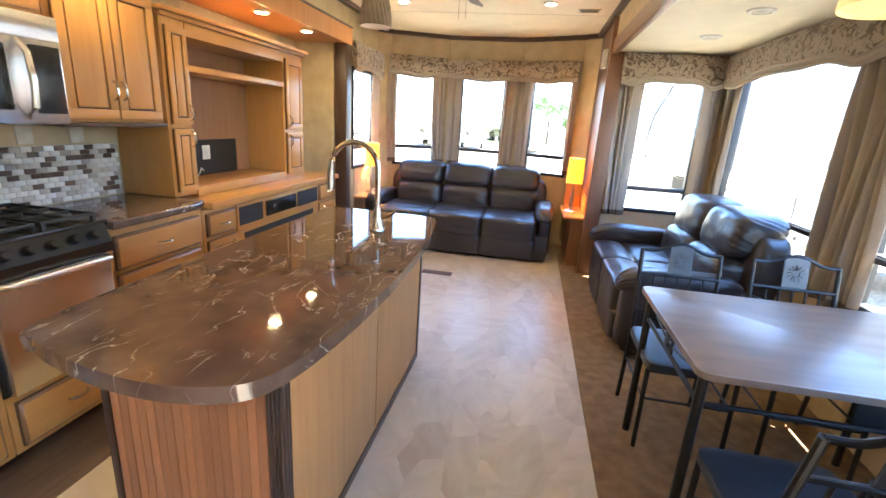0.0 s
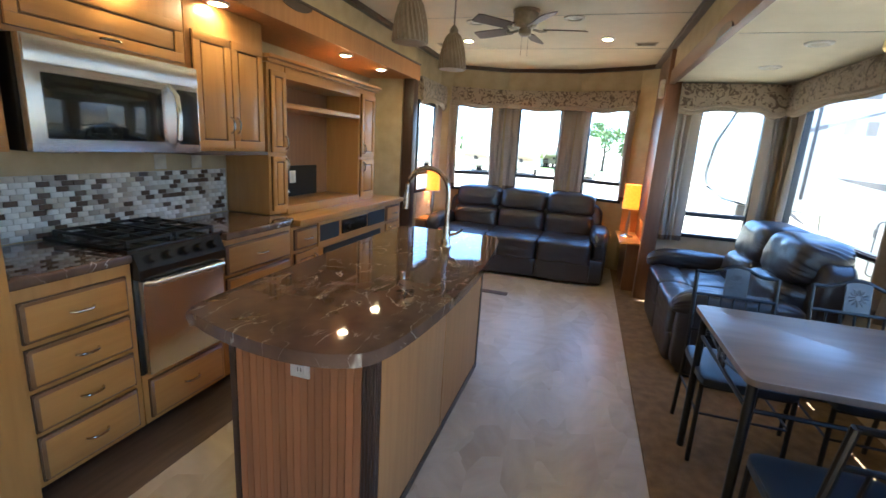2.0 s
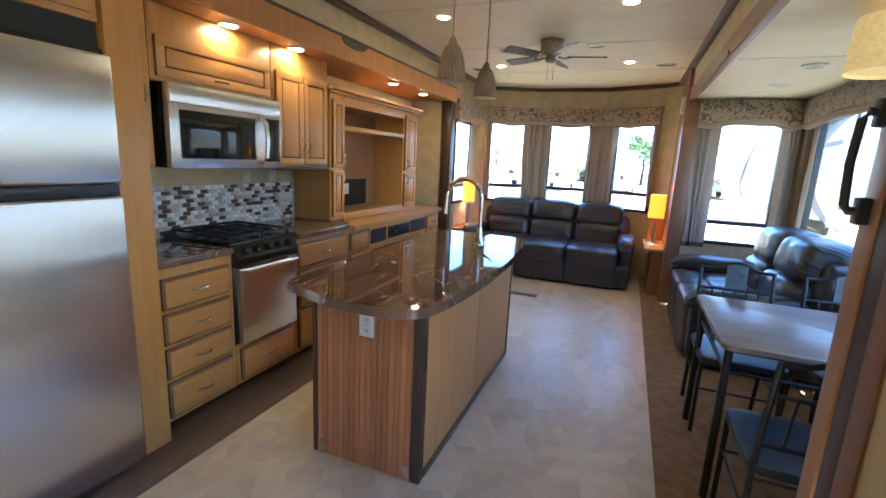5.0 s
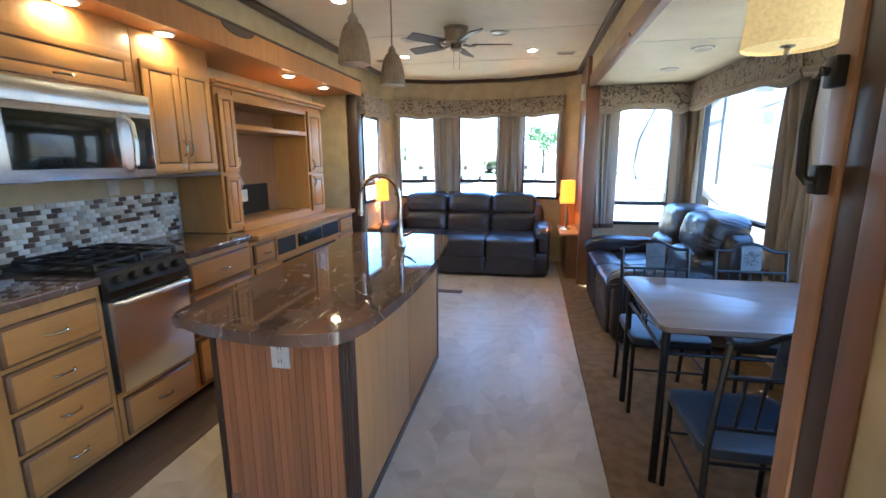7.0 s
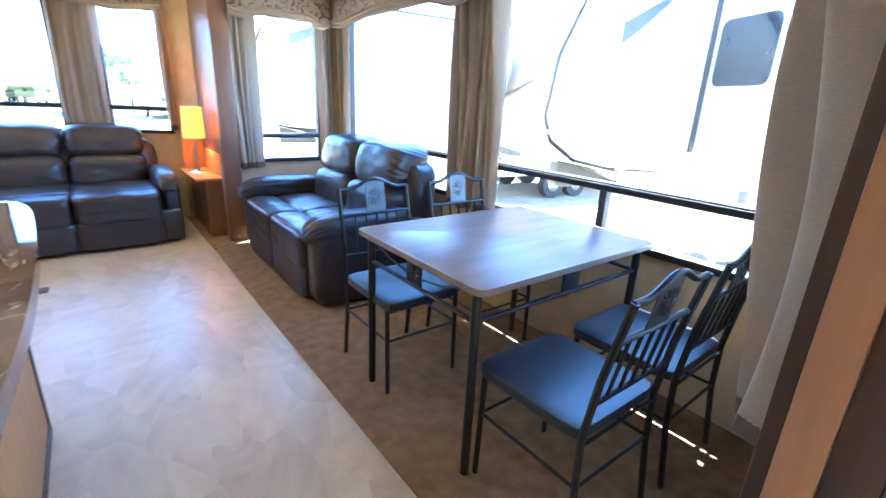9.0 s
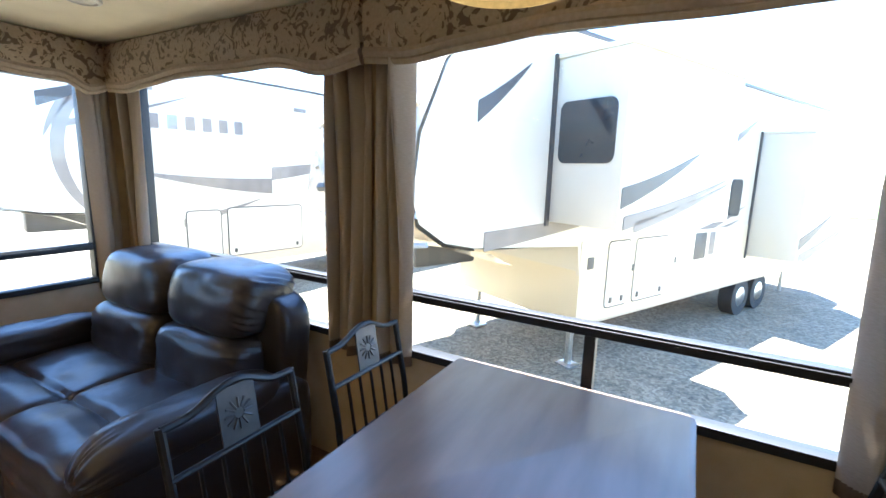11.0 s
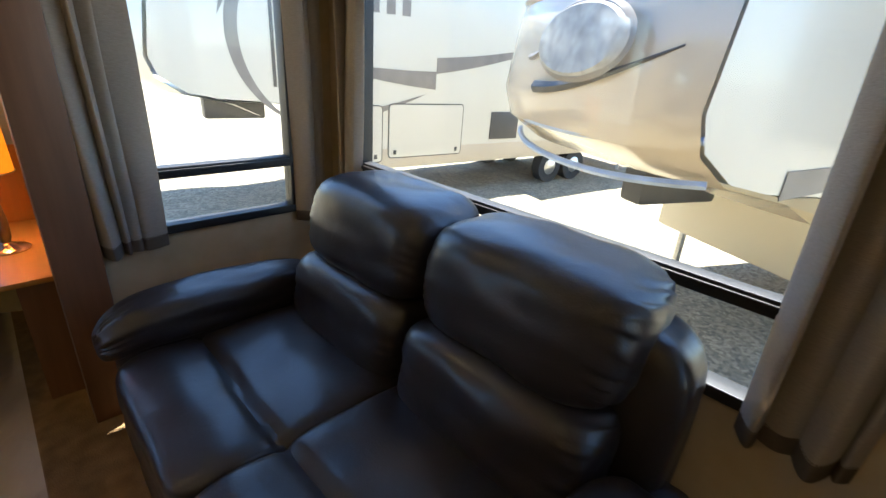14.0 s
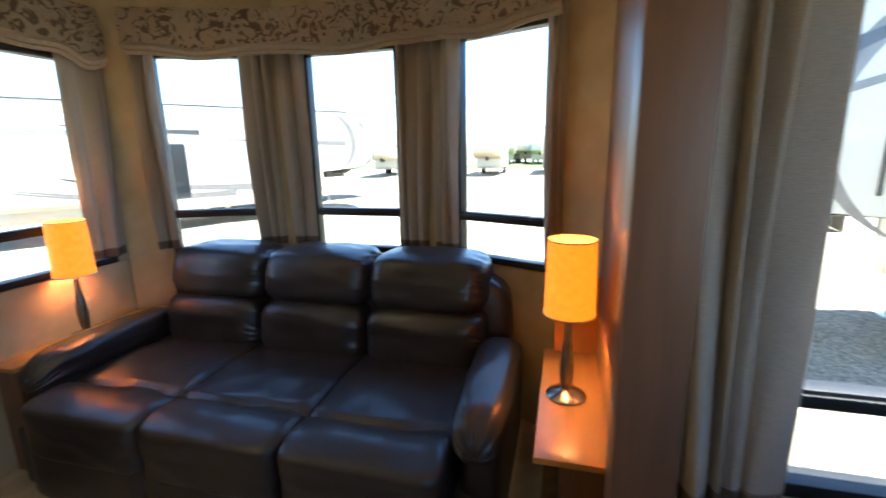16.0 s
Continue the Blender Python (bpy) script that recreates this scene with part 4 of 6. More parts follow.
for y in (1.57, 2.115, 3.45, 4.11):
    downlight(-1.528, y, SCL, r=0.056)
for x, y in ((-0.84, 2.95), (0.48, 2.92), (-0.87, 4.74), (0.47, 4.72)):
    downlight(x, y, CEIL)
# Four more behind the viewpoint, unseen: added to brighten the kitchen side.
for x, y in ((-0.84, -0.75), (0.48, -0.75), (-0.84, -2.0), (0.48, -2.0)):
    downlight(x, y, CEIL)
for x, y in ((1.63, 3.35), (1.63, 4.12)):
    downlight(x, y, SCR, "unlit round ceiling light with milky lens", 0.07, False)

# ---------------------------------------------------------------- island
isl = thing("kitchen_island", "kitchen island of fluted red-brown and tan wood panels", "kitchen island", (-0.41, 1.98, 0))
IX0, IX1, IY0, IY1 = -0.69, -0.125, 1.20, 2.76
part("body", B(IX0, IY0 + 0.012, 0.0, IX1 - 0.006, IY1, 0.866), side_wood, isl, smooth=False)
n = 17
w = (IX1 - 0.045 - IX0 - 0.02) / n
for i in range(n):
    x = IX0 + 0.02 + i * w
    part("fluted_strip", B(x + 0.0008, IY0, 0.0, x + w - 0.0008, IY0 + 0.013, 0.866, bevel=0.003), red_wood, isl)
part("corner_trim", B(IX0 - 0.006, IY0 - 0.004, 0.0, IX0 + 0.019, IY0 + 0.03, 0.866, bevel=0.005), dark_wood, isl, "dark corner trim")
for x, y in [(IX1 - 0.037 + i * 0.0125, IY0 + 0.004) for i in range(4)] + [(IX1 - 0.003, IY0 + 0.016 + i * 0.0125) for i in range(3)]:
    part("reed", tube(bmesh.new(), [(x, y, 0.0), (x, y, 0.866)], 0.0075, 8), dark_wood, isl, "dark corner reed")
for y0, y1 in ((IY0 + 0.05, 1.975), (1.995, IY1 - 0.03)):
    part("side_panel", B(IX1 - 0.006, y0, 0.045, IX1 + 0.003, y1, 0.866, bevel=0.002), side_wood, isl, "plain tan veneer panel")
part("seam_strip", B(IX1 - 0.006, 1.976, 0.0, IX1 + 0.006, 1.994, 0.866, bevel=0.003), side_wood, isl)
part("end_trim", B(IX1 - 0.02, IY1 - 0.029, 0.0, IX1 + 0.008, IY1 + 0.006, 0.866, bevel=0.005), dark_wood, isl, "dark corner trim")
part("kick_strip", B(IX1 - 0.006, IY0 + 0.05, 0.0, IX1 + 0.008, IY1 - 0.03, 0.045, bevel=0.003), dark_wood_y, isl, "dark skirting strip")


def smooth_outline(pts, n=8):
    out = []
    k = len(pts)
    for i in range(k):
        p0, p1, p2, p3 = (Vector(pts[(i + j) % k]) for j in (-1, 0, 1, 2))
        for s in range(n):
            t = s / n
            q = 0.5 * (2 * p1 + (p2 - p0) * t + (2 * p0 - 5 * p1 + 4 * p2 - p3) * t * t + (3 * p1 - p0 - 3 * p2 + p3) * t ** 3)
            out.append((q.x, q.y))
    return out


top_line = [(-0.70, 1.08), (-0.64, 1.01), (-0.46, 0.95), (-0.28, 0.925), (-0.13, 0.945), (-0.035, 1.02), (0.012, 1.25), (0.035, 1.65), (0.028, 2.1), (-0.005, 2.55), (-0.045, 2.72),
            (-0.10, 2.775), (-0.40, 2.785), (-0.66, 2.785), (-0.705, 2.74), (-0.715, 2.2), (-0.715, 1.6)]
solid("island_worktop", prism(bmesh.new(), smooth_outline(top_line), 0.868, 0.908, 0.016, 3), granite, "polished dark brown veined stone top with rounded end", "worktop")
op = thing("outlet", "white duplex outlet on the end of the island", "outlet", (-0.40, IY0 - 0.003, 0.70))
part("plate", B(-0.437, IY0 - 0.007, 0.655, -0.363, IY0 - 0.0005, 0.765, bevel=0.002), white_plastic, op)
for z in (0.685, 0.735):
    sk = part("socket", B(-0.417, IY0 - 0.0095, z - 0.016, -0.383, IY0 - 0.0065, z + 0.016, bevel=0.003), white_plastic, op)
    for x in (-0.407, -0.395):
        part("slot", B(x, IY0 - 0.0100, z - 0.006, x + 0.003, IY0 - 0.0093, z + 0.008), black_void, sk)
for x in (IX0 + 0.02, IX1 - 0.085):
    solid("corner_guard", B(x, IY0 - 0.0035, 0.002, x + 0.042, IY0 - 0.0005, 0.075, bevel=0.001), cream_guard, "pale plastic corner guard at the island foot", "corner guard")
wo = thing("outlet", "cream duplex outlet low on the wall under the dining window", "outlet", (SXR - 0.003, 2.05, 0.36))
part("plate", B(SXR - 0.007, 2.015, 0.305, SXR - 0.0005, 2.09, 0.42, bevel=0.002), cream_plastic, wo)
for z in (0.335, 0.388):
    part("socket", B(SXR - 0.0095, 2.035, z - 0.015, SXR - 0.0065, 2.07, z + 0.015, bevel=0.003), cream_plastic, wo)
fc = thing("faucet", "satin nickel gooseneck faucet on the island", "faucet", (-0.26, 2.34, 0.908))
bm = lathe(bmesh.new(), [(0.036, 0.0), (0.036, 0.008), (0.027, 0.02), (0.022, 0.07), (0.018, 0.11)], -0.26, 2.34, 0.908, 20)
part("base", bm, chrome, fc)
arc = [(-0.26, 2.34, 1.01), (-0.26, 2.34, 1.18)]
for i in range(1, 14):
    a = math.pi * i / 13
    arc.append((-0.26 - 0.12 * (1 - math.cos(a)), 2.34, 1.20 + 0.125 * math.sin(a)))
arc += [(-0.502, 2.34, 1.17)]
part("spout", tube(bmesh.new(), arc, 0.0135, 12), chrome, fc)
part("spray_head", tube(bmesh.new(), [(-0.502, 2.34, 1.185), (-0.504, 2.34, 1.14), (-0.506, 2.34, 1.09)], 0.016, 12, 0.019), chrome, fc)
part("lever", tube(bmesh.new(), [(-0.24, 2.34, 0.97), (-0.20, 2.34, 0.985), (-0.165, 2.335, 1.01)], 0.009, 8, 0.006), chrome, fc)


# ---------------------------------------------------------------- reclining sofas
def gathers(bm, x0, x1, left, right, seed, reach=0.085, pitch=0.038):
    """Puckers of the cover that run in from the ends of a cushion, and slow sags over its face."""
    for v in bm.verts:
        p = v.co.copy()
        v.co.y += 0.010 * noise.noise(Vector((p.x * 5 + seed, p.y * 4, p.z * 6)))
        for e, k, sg in ((p.x - x0, left, -1), (x1 - p.x, right, 1)):
            if e < reach:
                f = k * (1 - max(0.0, e) / reach) ** 1.3
                w = math.sin(2 * math.pi * (p.z + 0.4 * p.y) / pitch + 1.8 * math.sin(p.z * 37 + seed) + 3 * noise.noise(p * 9))
                v.co.y += 0.0058 * f * w
                v.co.z += 0.004 * f * w * (1 if p.z > 0.6 else -1)


def sofa(label, seats, seat_w, arm=0.18, top=0.97, fore=0.0):
    """Faces -y, centred on x = 0; the seat begins at y = -fore."""
    s = thing("sofa", label, "sofa")
    W = seats * seat_w / 2
    part("base", B(-W - arm + 0.03, 0.07 - fore, 0.02, W + arm - 0.03, 0.90, 0.30, bevel=0.03), leather, s)
    for i in range(seats):
        x0, x1 = -W + i * seat_w, -W + (i + 1) * seat_w
        ends = (1.0 if i == 0 else 0.55, 1.0 if i == seats - 1 else 0.55)
        bm = pillow(bmesh.new(), x0 - 0.003, -fore, 0.225, x1 + 0.003, 0.72, 0.465, 11, 38)
        for v in bm.verts:
            p = v.co.copy()
            if p.z > 0.36:
                k = min(1.0, (p.z - 0.36) / 0.06)
                v.co.z -= 0.020 * k * math.exp(-((p.y + fore - 0.255 - 0.008 * math.sin(p.x * 9)) / 0.016) ** 2)
                v.co.z += k * (0.014 * math.exp(-((p.y + fore - 0.13) / 0.08) ** 2) + 0.010 * math.exp(-((p.y + 0.5 * fore - 0.44) / 0.13) ** 2))
                v.co.z += 0.007 * k * noise.noise(Vector((p.x * 6 + i * 3, p.y * 7, seats)))
            else:
                v.co.y += 0.006 * noise.noise(Vector((p.x * 8, p.z * 9, i + seats)))
        part("seat_cushion", bm, leather, s)
        part("footrest", pillow(bmesh.new(), x0 - 0.002, 0.010 - fore, 0.03, x1 + 0.002, 0.20 - fore, 0.262, 11), leather, s, "padded footrest panel")
        for y0, z0, y1, z1, lean, power in ((0.555, 0.41, 0.90, 0.705, 0.12, 4.4), (0.625, 0.672, 0.985, top, 0.16, 4.2)):
            bm = pillow(bmesh.new(), x0 + 0.001, y0, z0, x1 - 0.001, y1, z1, power, 44)
            gathers(bm, x0, x1, *ends, seed=i * 2.3 + z0 * 7 + seats)
            for v in bm.verts:
                v.co.y += (v.co.z - z0) * lean
            part("back_cushion", bm, leather, s)
    bm = pillow(bmesh.new(), -W - 0.10, 0.74, 0.10, W + 0.10, 0.96, top - 0.10, 7, 14)
    for v in bm.verts:
        v.co.y += (v.co.z - 0.4) * 0.10
    part("back_frame", bm, leather, s)
    for sx in (-1, 1):
        xa, xb = sorted((sx * (W - 0.005), sx * (W + arm)))
        part("arm_panel", pillow(bmesh.new(), xa + 0.02, 0.03 - 0.2 * fore, 0.02, xb - 0.005, 0.90, 0.52, 7), leather, s)
        bm = pillow(bmesh.new(), xa - 0.02, -0.01 - 0.2 * fore, 0.44, xb + 0.010, 0.74, 0.605, 3.4, 34)
        for v in bm.verts:
            p = v.co.copy()
            f = max(0.0, 0.14 - 0.2 * fore - p.y) / 0.17
            v.co.z -= 0.055 * f * f
            a = math.atan2(p.z - 0.52, p.x - (xa + xb) / 2)
            v.co += Vector((math.cos(a), -0.6, math.sin(a))) * (0.0038 * min(1.0, f) * math.sin(a * 15 + 2 * math.sin(a * 4)))
            v.co.z += 0.008 * noise.noise(Vector((p.x * 7, p.y * 6, sx + seats)))
        part("arm_pad", bm, leather, s, "stuffed arm pad with gathered front")
    return s


far = sofa("dark brown leather three-seat reclining sofa under the bow windows", 3, 0.605, 0.17, 0.955, 0.16)
far.matrix_basis = pose(-0.32, 5.25, 0)
lv = sofa("dark brown leather two-seat reclining loveseat by the window", 2, 0.62, 0.18, 0.985)
lv.matrix_basis = pose(1.10, 3.95, 0.012, 0, 0, -90)


# ---------------------------------------------------------------- dining table and chairs
tb = thing("dining_table", "dining table with smoked wood laminate top and metal legs", "dining table", (1.55, 2.03, 0.012))
TX0, TX1, TY0, TY1 = 1.035, 2.07, 1.625, 2.44
r = 0.035
out = []
for cx, cy, a0 in ((TX1 - r, TY1 - r, 0), (TX0 + r, TY1 - r, 90), (TX0 + r, TY0 + r, 180), (TX1 - r, TY0 + r, 270)):
    out += [(cx + r * math.cos(radians(a0 + k * 18)), cy + r * math.sin(radians(a0 + k * 18))) for k in range(6)]
part("tabletop", prism(bmesh.new(), out, 0.728, 0.752, 0.004), table_wood, tb)
for x in (TX0 + 0.035, TX1 - 0.06):
    for y in (TY0 + 0.05, TY1 - 0.08):
        part("leg", tube(bmesh.new(), [(x, y, 0.012), (x, y, 0.729)], 0.017, 10), chair_metal, tb)
for y in (TY0 + 0.05, TY1 - 0.08):
    part("rail", tube(bmesh.new(), [(TX0 + 0.035, y, 0.62), (TX1 - 0.06, y, 0.62)], 0.009, 8), chair_metal, tb)
    part("rail", tube(bmesh.new(), [(TX0 + 0.035, y, 0.715), (TX1 - 0.06, y, 0.715)], 0.009, 8), chair_metal, tb)
    xm = (TX0 + TX1) / 2
    part("plate", B(xm - 0.05, y - 0.004, 0.625, xm + 0.05, y + 0.004, 0.712, bevel=0.002), chair_metal, tb)
for x in (TX0 + 0.035, TX1 - 0.06):
    part("rail", tube(bmesh.new(), [(x, TY0 + 0.05, 0.62), (x, TY1 - 0.08, 0.62)], 0.009, 8), chair_metal, tb)
    ym = (TY0 + TY1) / 2
    for sg in (-1, 1):
        part("brace", tube(bmesh.new(), [(x, ym + sg * 0.05, 0.66), (x, ym + sg * 0.18, 0.68), (x, ym + sg * 0.33, 0.725)], 0.005, 6), chair_metal, tb)
    pl = part("plate", B(x - 0.003, ym - 0.05, 0.61, x + 0.003, ym + 0.05, 0.725, bevel=0.002), chair_metal, tb, "metal plate with cut-out sun")
    for a in range(10):
        t = 2 * math.pi * a / 10
        part("ray", tube(bmesh.new(), [(x - 0.004, ym + 0.014 * math.cos(t), 0.668 + 0.014 * math.sin(t)), (x - 0.004, ym + 0.036 * math.cos(t), 0.668 + 0.036 * math.sin(t))], 0.003, 5), plate_metal, pl)


def chair():
    """Faces +y; seat centre over the origin."""
    c = thing("dining_chair", "black metal dining chair with blue-black vinyl seat and sunburst back", "chair", group="chairs round the dining table")
    part("seat", pillow(bmesh.new(), -0.205, -0.20, 0.41, 0.205, 0.22, 0.455, 10, 10), seat_vinyl, c, "padded blue-black vinyl seat")
    for x in (-0.19, 0.19):
        part("leg", tube(bmesh.new(), [(x, 0.195, 0.0), (x, 0.185, 0.41)], 0.011, 8), chair_metal, c)
        part("back_post", tube(bmesh.new(), [(x, -0.235, 0.0), (x, -0.205, 0.25), (x, -0.20, 0.43), (x, -0.225, 0.62), (x, -0.275, 0.86)], 0.0115, 8), chair_metal, c)
        part("stretcher", tube(bmesh.new(), [(x, 0.19, 0.26), (x, -0.205, 0.26)], 0.006, 6), chair_metal, c)
    for y, z in ((0.19, 0.26), (-0.205, 0.26), (0.187, 0.40), (-0.2, 0.40)):
        part("stretcher", tube(bmesh.new(), [(-0.19, y, z), (0.19, y, z)], 0.006, 6), chair_metal, c)
    crest = [(-0.19 + 0.38 * i / 16, -0.272 - 0.004 * math.sin(math.pi * i / 16), 0.855 + 0.045 * (0.5 - 0.5 * math.cos(2 * math.pi * max(0.0, min(1.0, (i / 16 - 0.12) / 0.76)))) ) for i in range(17)]
    part("crest_rail", tube(bmesh.new(), crest, 0.010, 8), chair_metal, c)
    part("back_rail", tube(bmesh.new(), [(-0.19, -0.245, 0.735), (0.19, -0.245, 0.735)], 0.009, 8), chair_metal, c)
    part("back_rail", tube(bmesh.new(), [(-0.19, -0.21, 0.54), (0.19, -0.21, 0.54)], 0.009, 8), chair_metal, c)
    bm = bmesh.new()
    for z0, z1, y0, y1 in ((0.735, 0.89, -0.248, -0.274),):
        v = [bm.verts.new(p) for p in ((-0.055, y0, z0), (0.055, y0, z0), (0.055, y1, z1), (-0.055, y1, z1), (-0.055, y0 + 0.006, z0), (0.055, y0 + 0.006, z0), (0.055, y1 + 0.006, z1), (-0.055, y1 + 0.006, z1))]
        for q in ((0, 1, 2, 3), (7, 6, 5, 4), (0, 4, 5, 1), (1, 5, 6, 2), (2, 6, 7, 3), (3, 7, 4, 0)):
            bm.faces.new([v[k] for k in q])
    md = part("medallion", bm, plate_metal, c, "metal plate with sunburst")
    for a in range(12):
        t = 2 * math.pi * a / 12
        p = [Vector((q * math.cos(t), -0.2625 - 0.17 * q * math.sin(t), 0.815 + q * math.sin(t))) for q in (0.014, 0.042)]
        for off in (0.0075, -0.004):
            part("ray", tube(bmesh.new(), [p[0] + Vector((0, off, 0)), p[1] + Vector((0, off, 0))], 0.0035, 5), plate_metal, md)
    for i in range(5):
        x = -0.12 + 0.06 * i
        part("spindle", tube(bmesh.new(), [(x, -0.245, 0.735), (x, -0.21, 0.54)], 0.006, 6), chair_metal, c)
    return c


ch = chair()
ch.matrix_basis = pose(1.295, 1.46, 0.012)
copy_thing(ch, pose(1.795, 1.46, 0.012, 0, 0, 1.5))
copy_thing(ch, pose(1.27, 2.43, 0.012, 0, 0, 180))
copy_thing(ch, pose(1.80, 2.43, 0.012, 0, 0, 179))


# ---------------------------------------------------------------- lamps, nightstands, fan, small things of the room
def table_lamp(x, y, z, h=0.60, r=0.09):
    """A lit drum lamp on a turned glass and nickel stem."""
    l = thing("table_lamp", "table lamp with glowing orange drum shade on nickel stem", "lamp", (x, y, z), "bedside lamps of the sofa")
    part("foot", lathe(bmesh.new(), [(0.072, 0), (0.074, 0.006), (0.066, 0.014), (0.03, 0.022), (0.016, 0.035)], x, y, z, 28), chrome, l)
    part("stem", lathe(bmesh.new(), [(0.014, 0.03), (0.022, 0.06), (0.025, 0.12), (0.018, 0.20), (0.012, 0.24), (0.010, h - 0.30)], x, y, z, 20), nickel, l)
    sh = bmesh.new()
    rings = []
    for rr, hh in ((r * 0.93, h), (r, h - 0.275), (r - 0.003, h - 0.275), (r * 0.93 - 0.003, h)):
        rings.append([sh.verts.new((x + rr * math.cos(2 * math.pi * k / 32), y + rr * math.sin(2 * math.pi * k / 32), z + hh)) for k in range(32)])
    for a, b in zip(rings, rings[1:] + rings[:1]):
        for k in range(32):
            sh.faces.new((a[k], a[(k + 1) % 32], b[(k + 1) % 32], b[k]))
    s = part("shade", sh, shade_lit, l, "glowing orange fabric shade")
    for hh, rr in ((h - 0.002, r * 0.93 + 0.001), (h - 0.273, r + 0.001)):
        part("shade_trim", tube(bmesh.new(), [(x + rr * math.cos(2 * math.pi * k / 32), y + rr * math.sin(2 * math.pi * k / 32), z + hh) for k in range(33)], 0.003, 5), cream_plastic, s)
    part("bulb", lathe(bmesh.new(), [(0.012, h - 0.20), (0.028, h - 0.15), (0.028, h - 0.12), (0.0, h - 0.09)], x, y, z, 16), lit_disc, l, "lit bulb")
    lamp = new("lamp_light", bpy.data.lights.new("lamp_light", "POINT"))
    lamp.data.energy, lamp.data.color, lamp.data.shadow_soft_size = 0.25, (1.0, 0.70, 0.38), 0.03
    lamp.location = (x, y, z + h - 0.07)


NZ = 0.545
ns = thing("nightstand", "narrow wood end cabinet beside the sofa", "end table", (0.97, 5.5, 0))
part("top", B(0.86, 5.17, NZ - 0.022, XR - 0.002, 5.95, NZ, bevel=0.004), wood_y, ns, "light wood top")
part("front", B(0.945, 5.20, 0, XR - 0.002, 5.22, NZ - 0.023), post_wood, ns)
part("side", B(0.945, 5.221, 0, 0.965, 5.95, NZ - 0.023), post_wood, ns)
part("back_panel", B(0.90, 5.93, NZ, XR - 0.002, 5.95, NZ + 0.36, bevel=0.003), wood, ns)
part("side_panel", B(XR - 0.014, 5.18, NZ, XR - 0.002, 5.93, NZ + 0.20, bevel=0.003), wood_y, ns)
table_lamp(0.955, 5.55, NZ)
solid("wall_panel", B(XR - 0.012, 5.15, NZ + 0.21, XR - 0.001, 5.95, CEIL - 0.05), post_wood, "brown veneer wall panel beside the bow window", "wall panel", "structure", False)
sl = thing("side_shelf", "wood ledge with panelled front under the side window", "shelf", (-1.45, 5.4, 0))
part("top", prism(bmesh.new(), [(XL + 0.002, 5.22), (-1.395, 5.22), (-1.41, 6.08), (XL + 0.002, 5.95)], NZ - 0.022, NZ, 0.004), wood_y, sl)
part("front", prism(bmesh.new(), [(-1.425, 5.24), (-1.408, 5.24), (-1.42, 6.0), (-1.437, 6.0)], 0, NZ - 0.023), post_wood, sl)
part("end", B(XL + 0.002, 5.24, 0, -1.426, 5.26, NZ - 0.023), post_wood, sl)
part("back_panel", B(XL + 0.001, 5.22, NZ + 0.001, XL + 0.012, 5.95, 0.855), wall_low, sl)
table_lamp(-1.46, 5.60, NZ)
solid("wall_outlet", B(XL + 0.0125, 5.62, 0.65, XL + 0.018, 5.70, 0.72, bevel=0.002), cream_plastic, "cream outlet plate above the ledge", "outlet")

# ceiling fan
FXc, FYc = -0.16, 3.80
fan = thing("ceiling_fan", "brushed nickel ceiling fan with five dark blades", "fan", (FXc, FYc, CEIL))
part("housing", lathe(bmesh.new(), [(0.105, 0), (0.105, -0.02), (0.098, -0.025), (0.098, -0.09), (0.085, -0.115), (0.05, -0.13), (0.048, -0.17), (0.03, -0.185), (0.0, -0.187)], FXc, FYc, CEIL, 32), nickel, fan)
for i in range(5):
    a = radians(12 + 72 * i)
    d, s = Vector((math.cos(a), math.sin(a), 0)), Vector((-math.sin(a), math.cos(a), 0))
    o = Vector((FXc, FYc, CEIL - 0.135))
    arm = part("blade_iron", tube(bmesh.new(), [o + d * 0.06, o + d * 0.12 - Vector((0, 0, 0.012)), o + d * 0.17 - Vector((0, 0, 0.004))], 0.010, 8), nickel, fan)
    bm = bmesh.new()
    lo, hi = [], []
    for k in range(9):
        t = k / 8
        w = 0.042 + 0.016 * t if t < 0.9 else 0.042
        c = o + d * (0.14 + 0.33 * t)
        for sg in (-1, 1):
            z = 0.013 * sg
            p = c + s * (w * sg) + Vector((0, 0, z))
            lo.append(bm.verts.new(p))
            hi.append(bm.verts.new(p + Vector((0, 0, 0.007))))
    for k in range(8):
        i0, i1, j0, j1 = 2 * k, 2 * k + 1, 2 * k + 2, 2 * k + 3
        bm.faces.new((lo[i0], lo[i1], lo[j1], lo[j0])), bm.faces.new((hi[i0], hi[j0], hi[j1], hi[i1]))
        bm.faces.new((lo[i0], lo[j0], hi[j0], hi[i0])), bm.faces.new((lo[i1], hi[i1], hi[j1], lo[j1]))
    bm.faces.new((lo[0], hi[0], hi[1], lo[1])), bm.faces.new((lo[16], lo[17], hi[17], hi[16]))
    part("blade", bm, dark_wood_y, arm, "dark wood blade")
for x in (-0.02, 0.03):
    part("pull_chain", tube(bmesh.new(), [(FXc + x, FYc, CEIL - 0.18), (FXc + x, FYc, CEIL - 0.33)], 0.002, 5), chrome, fan)

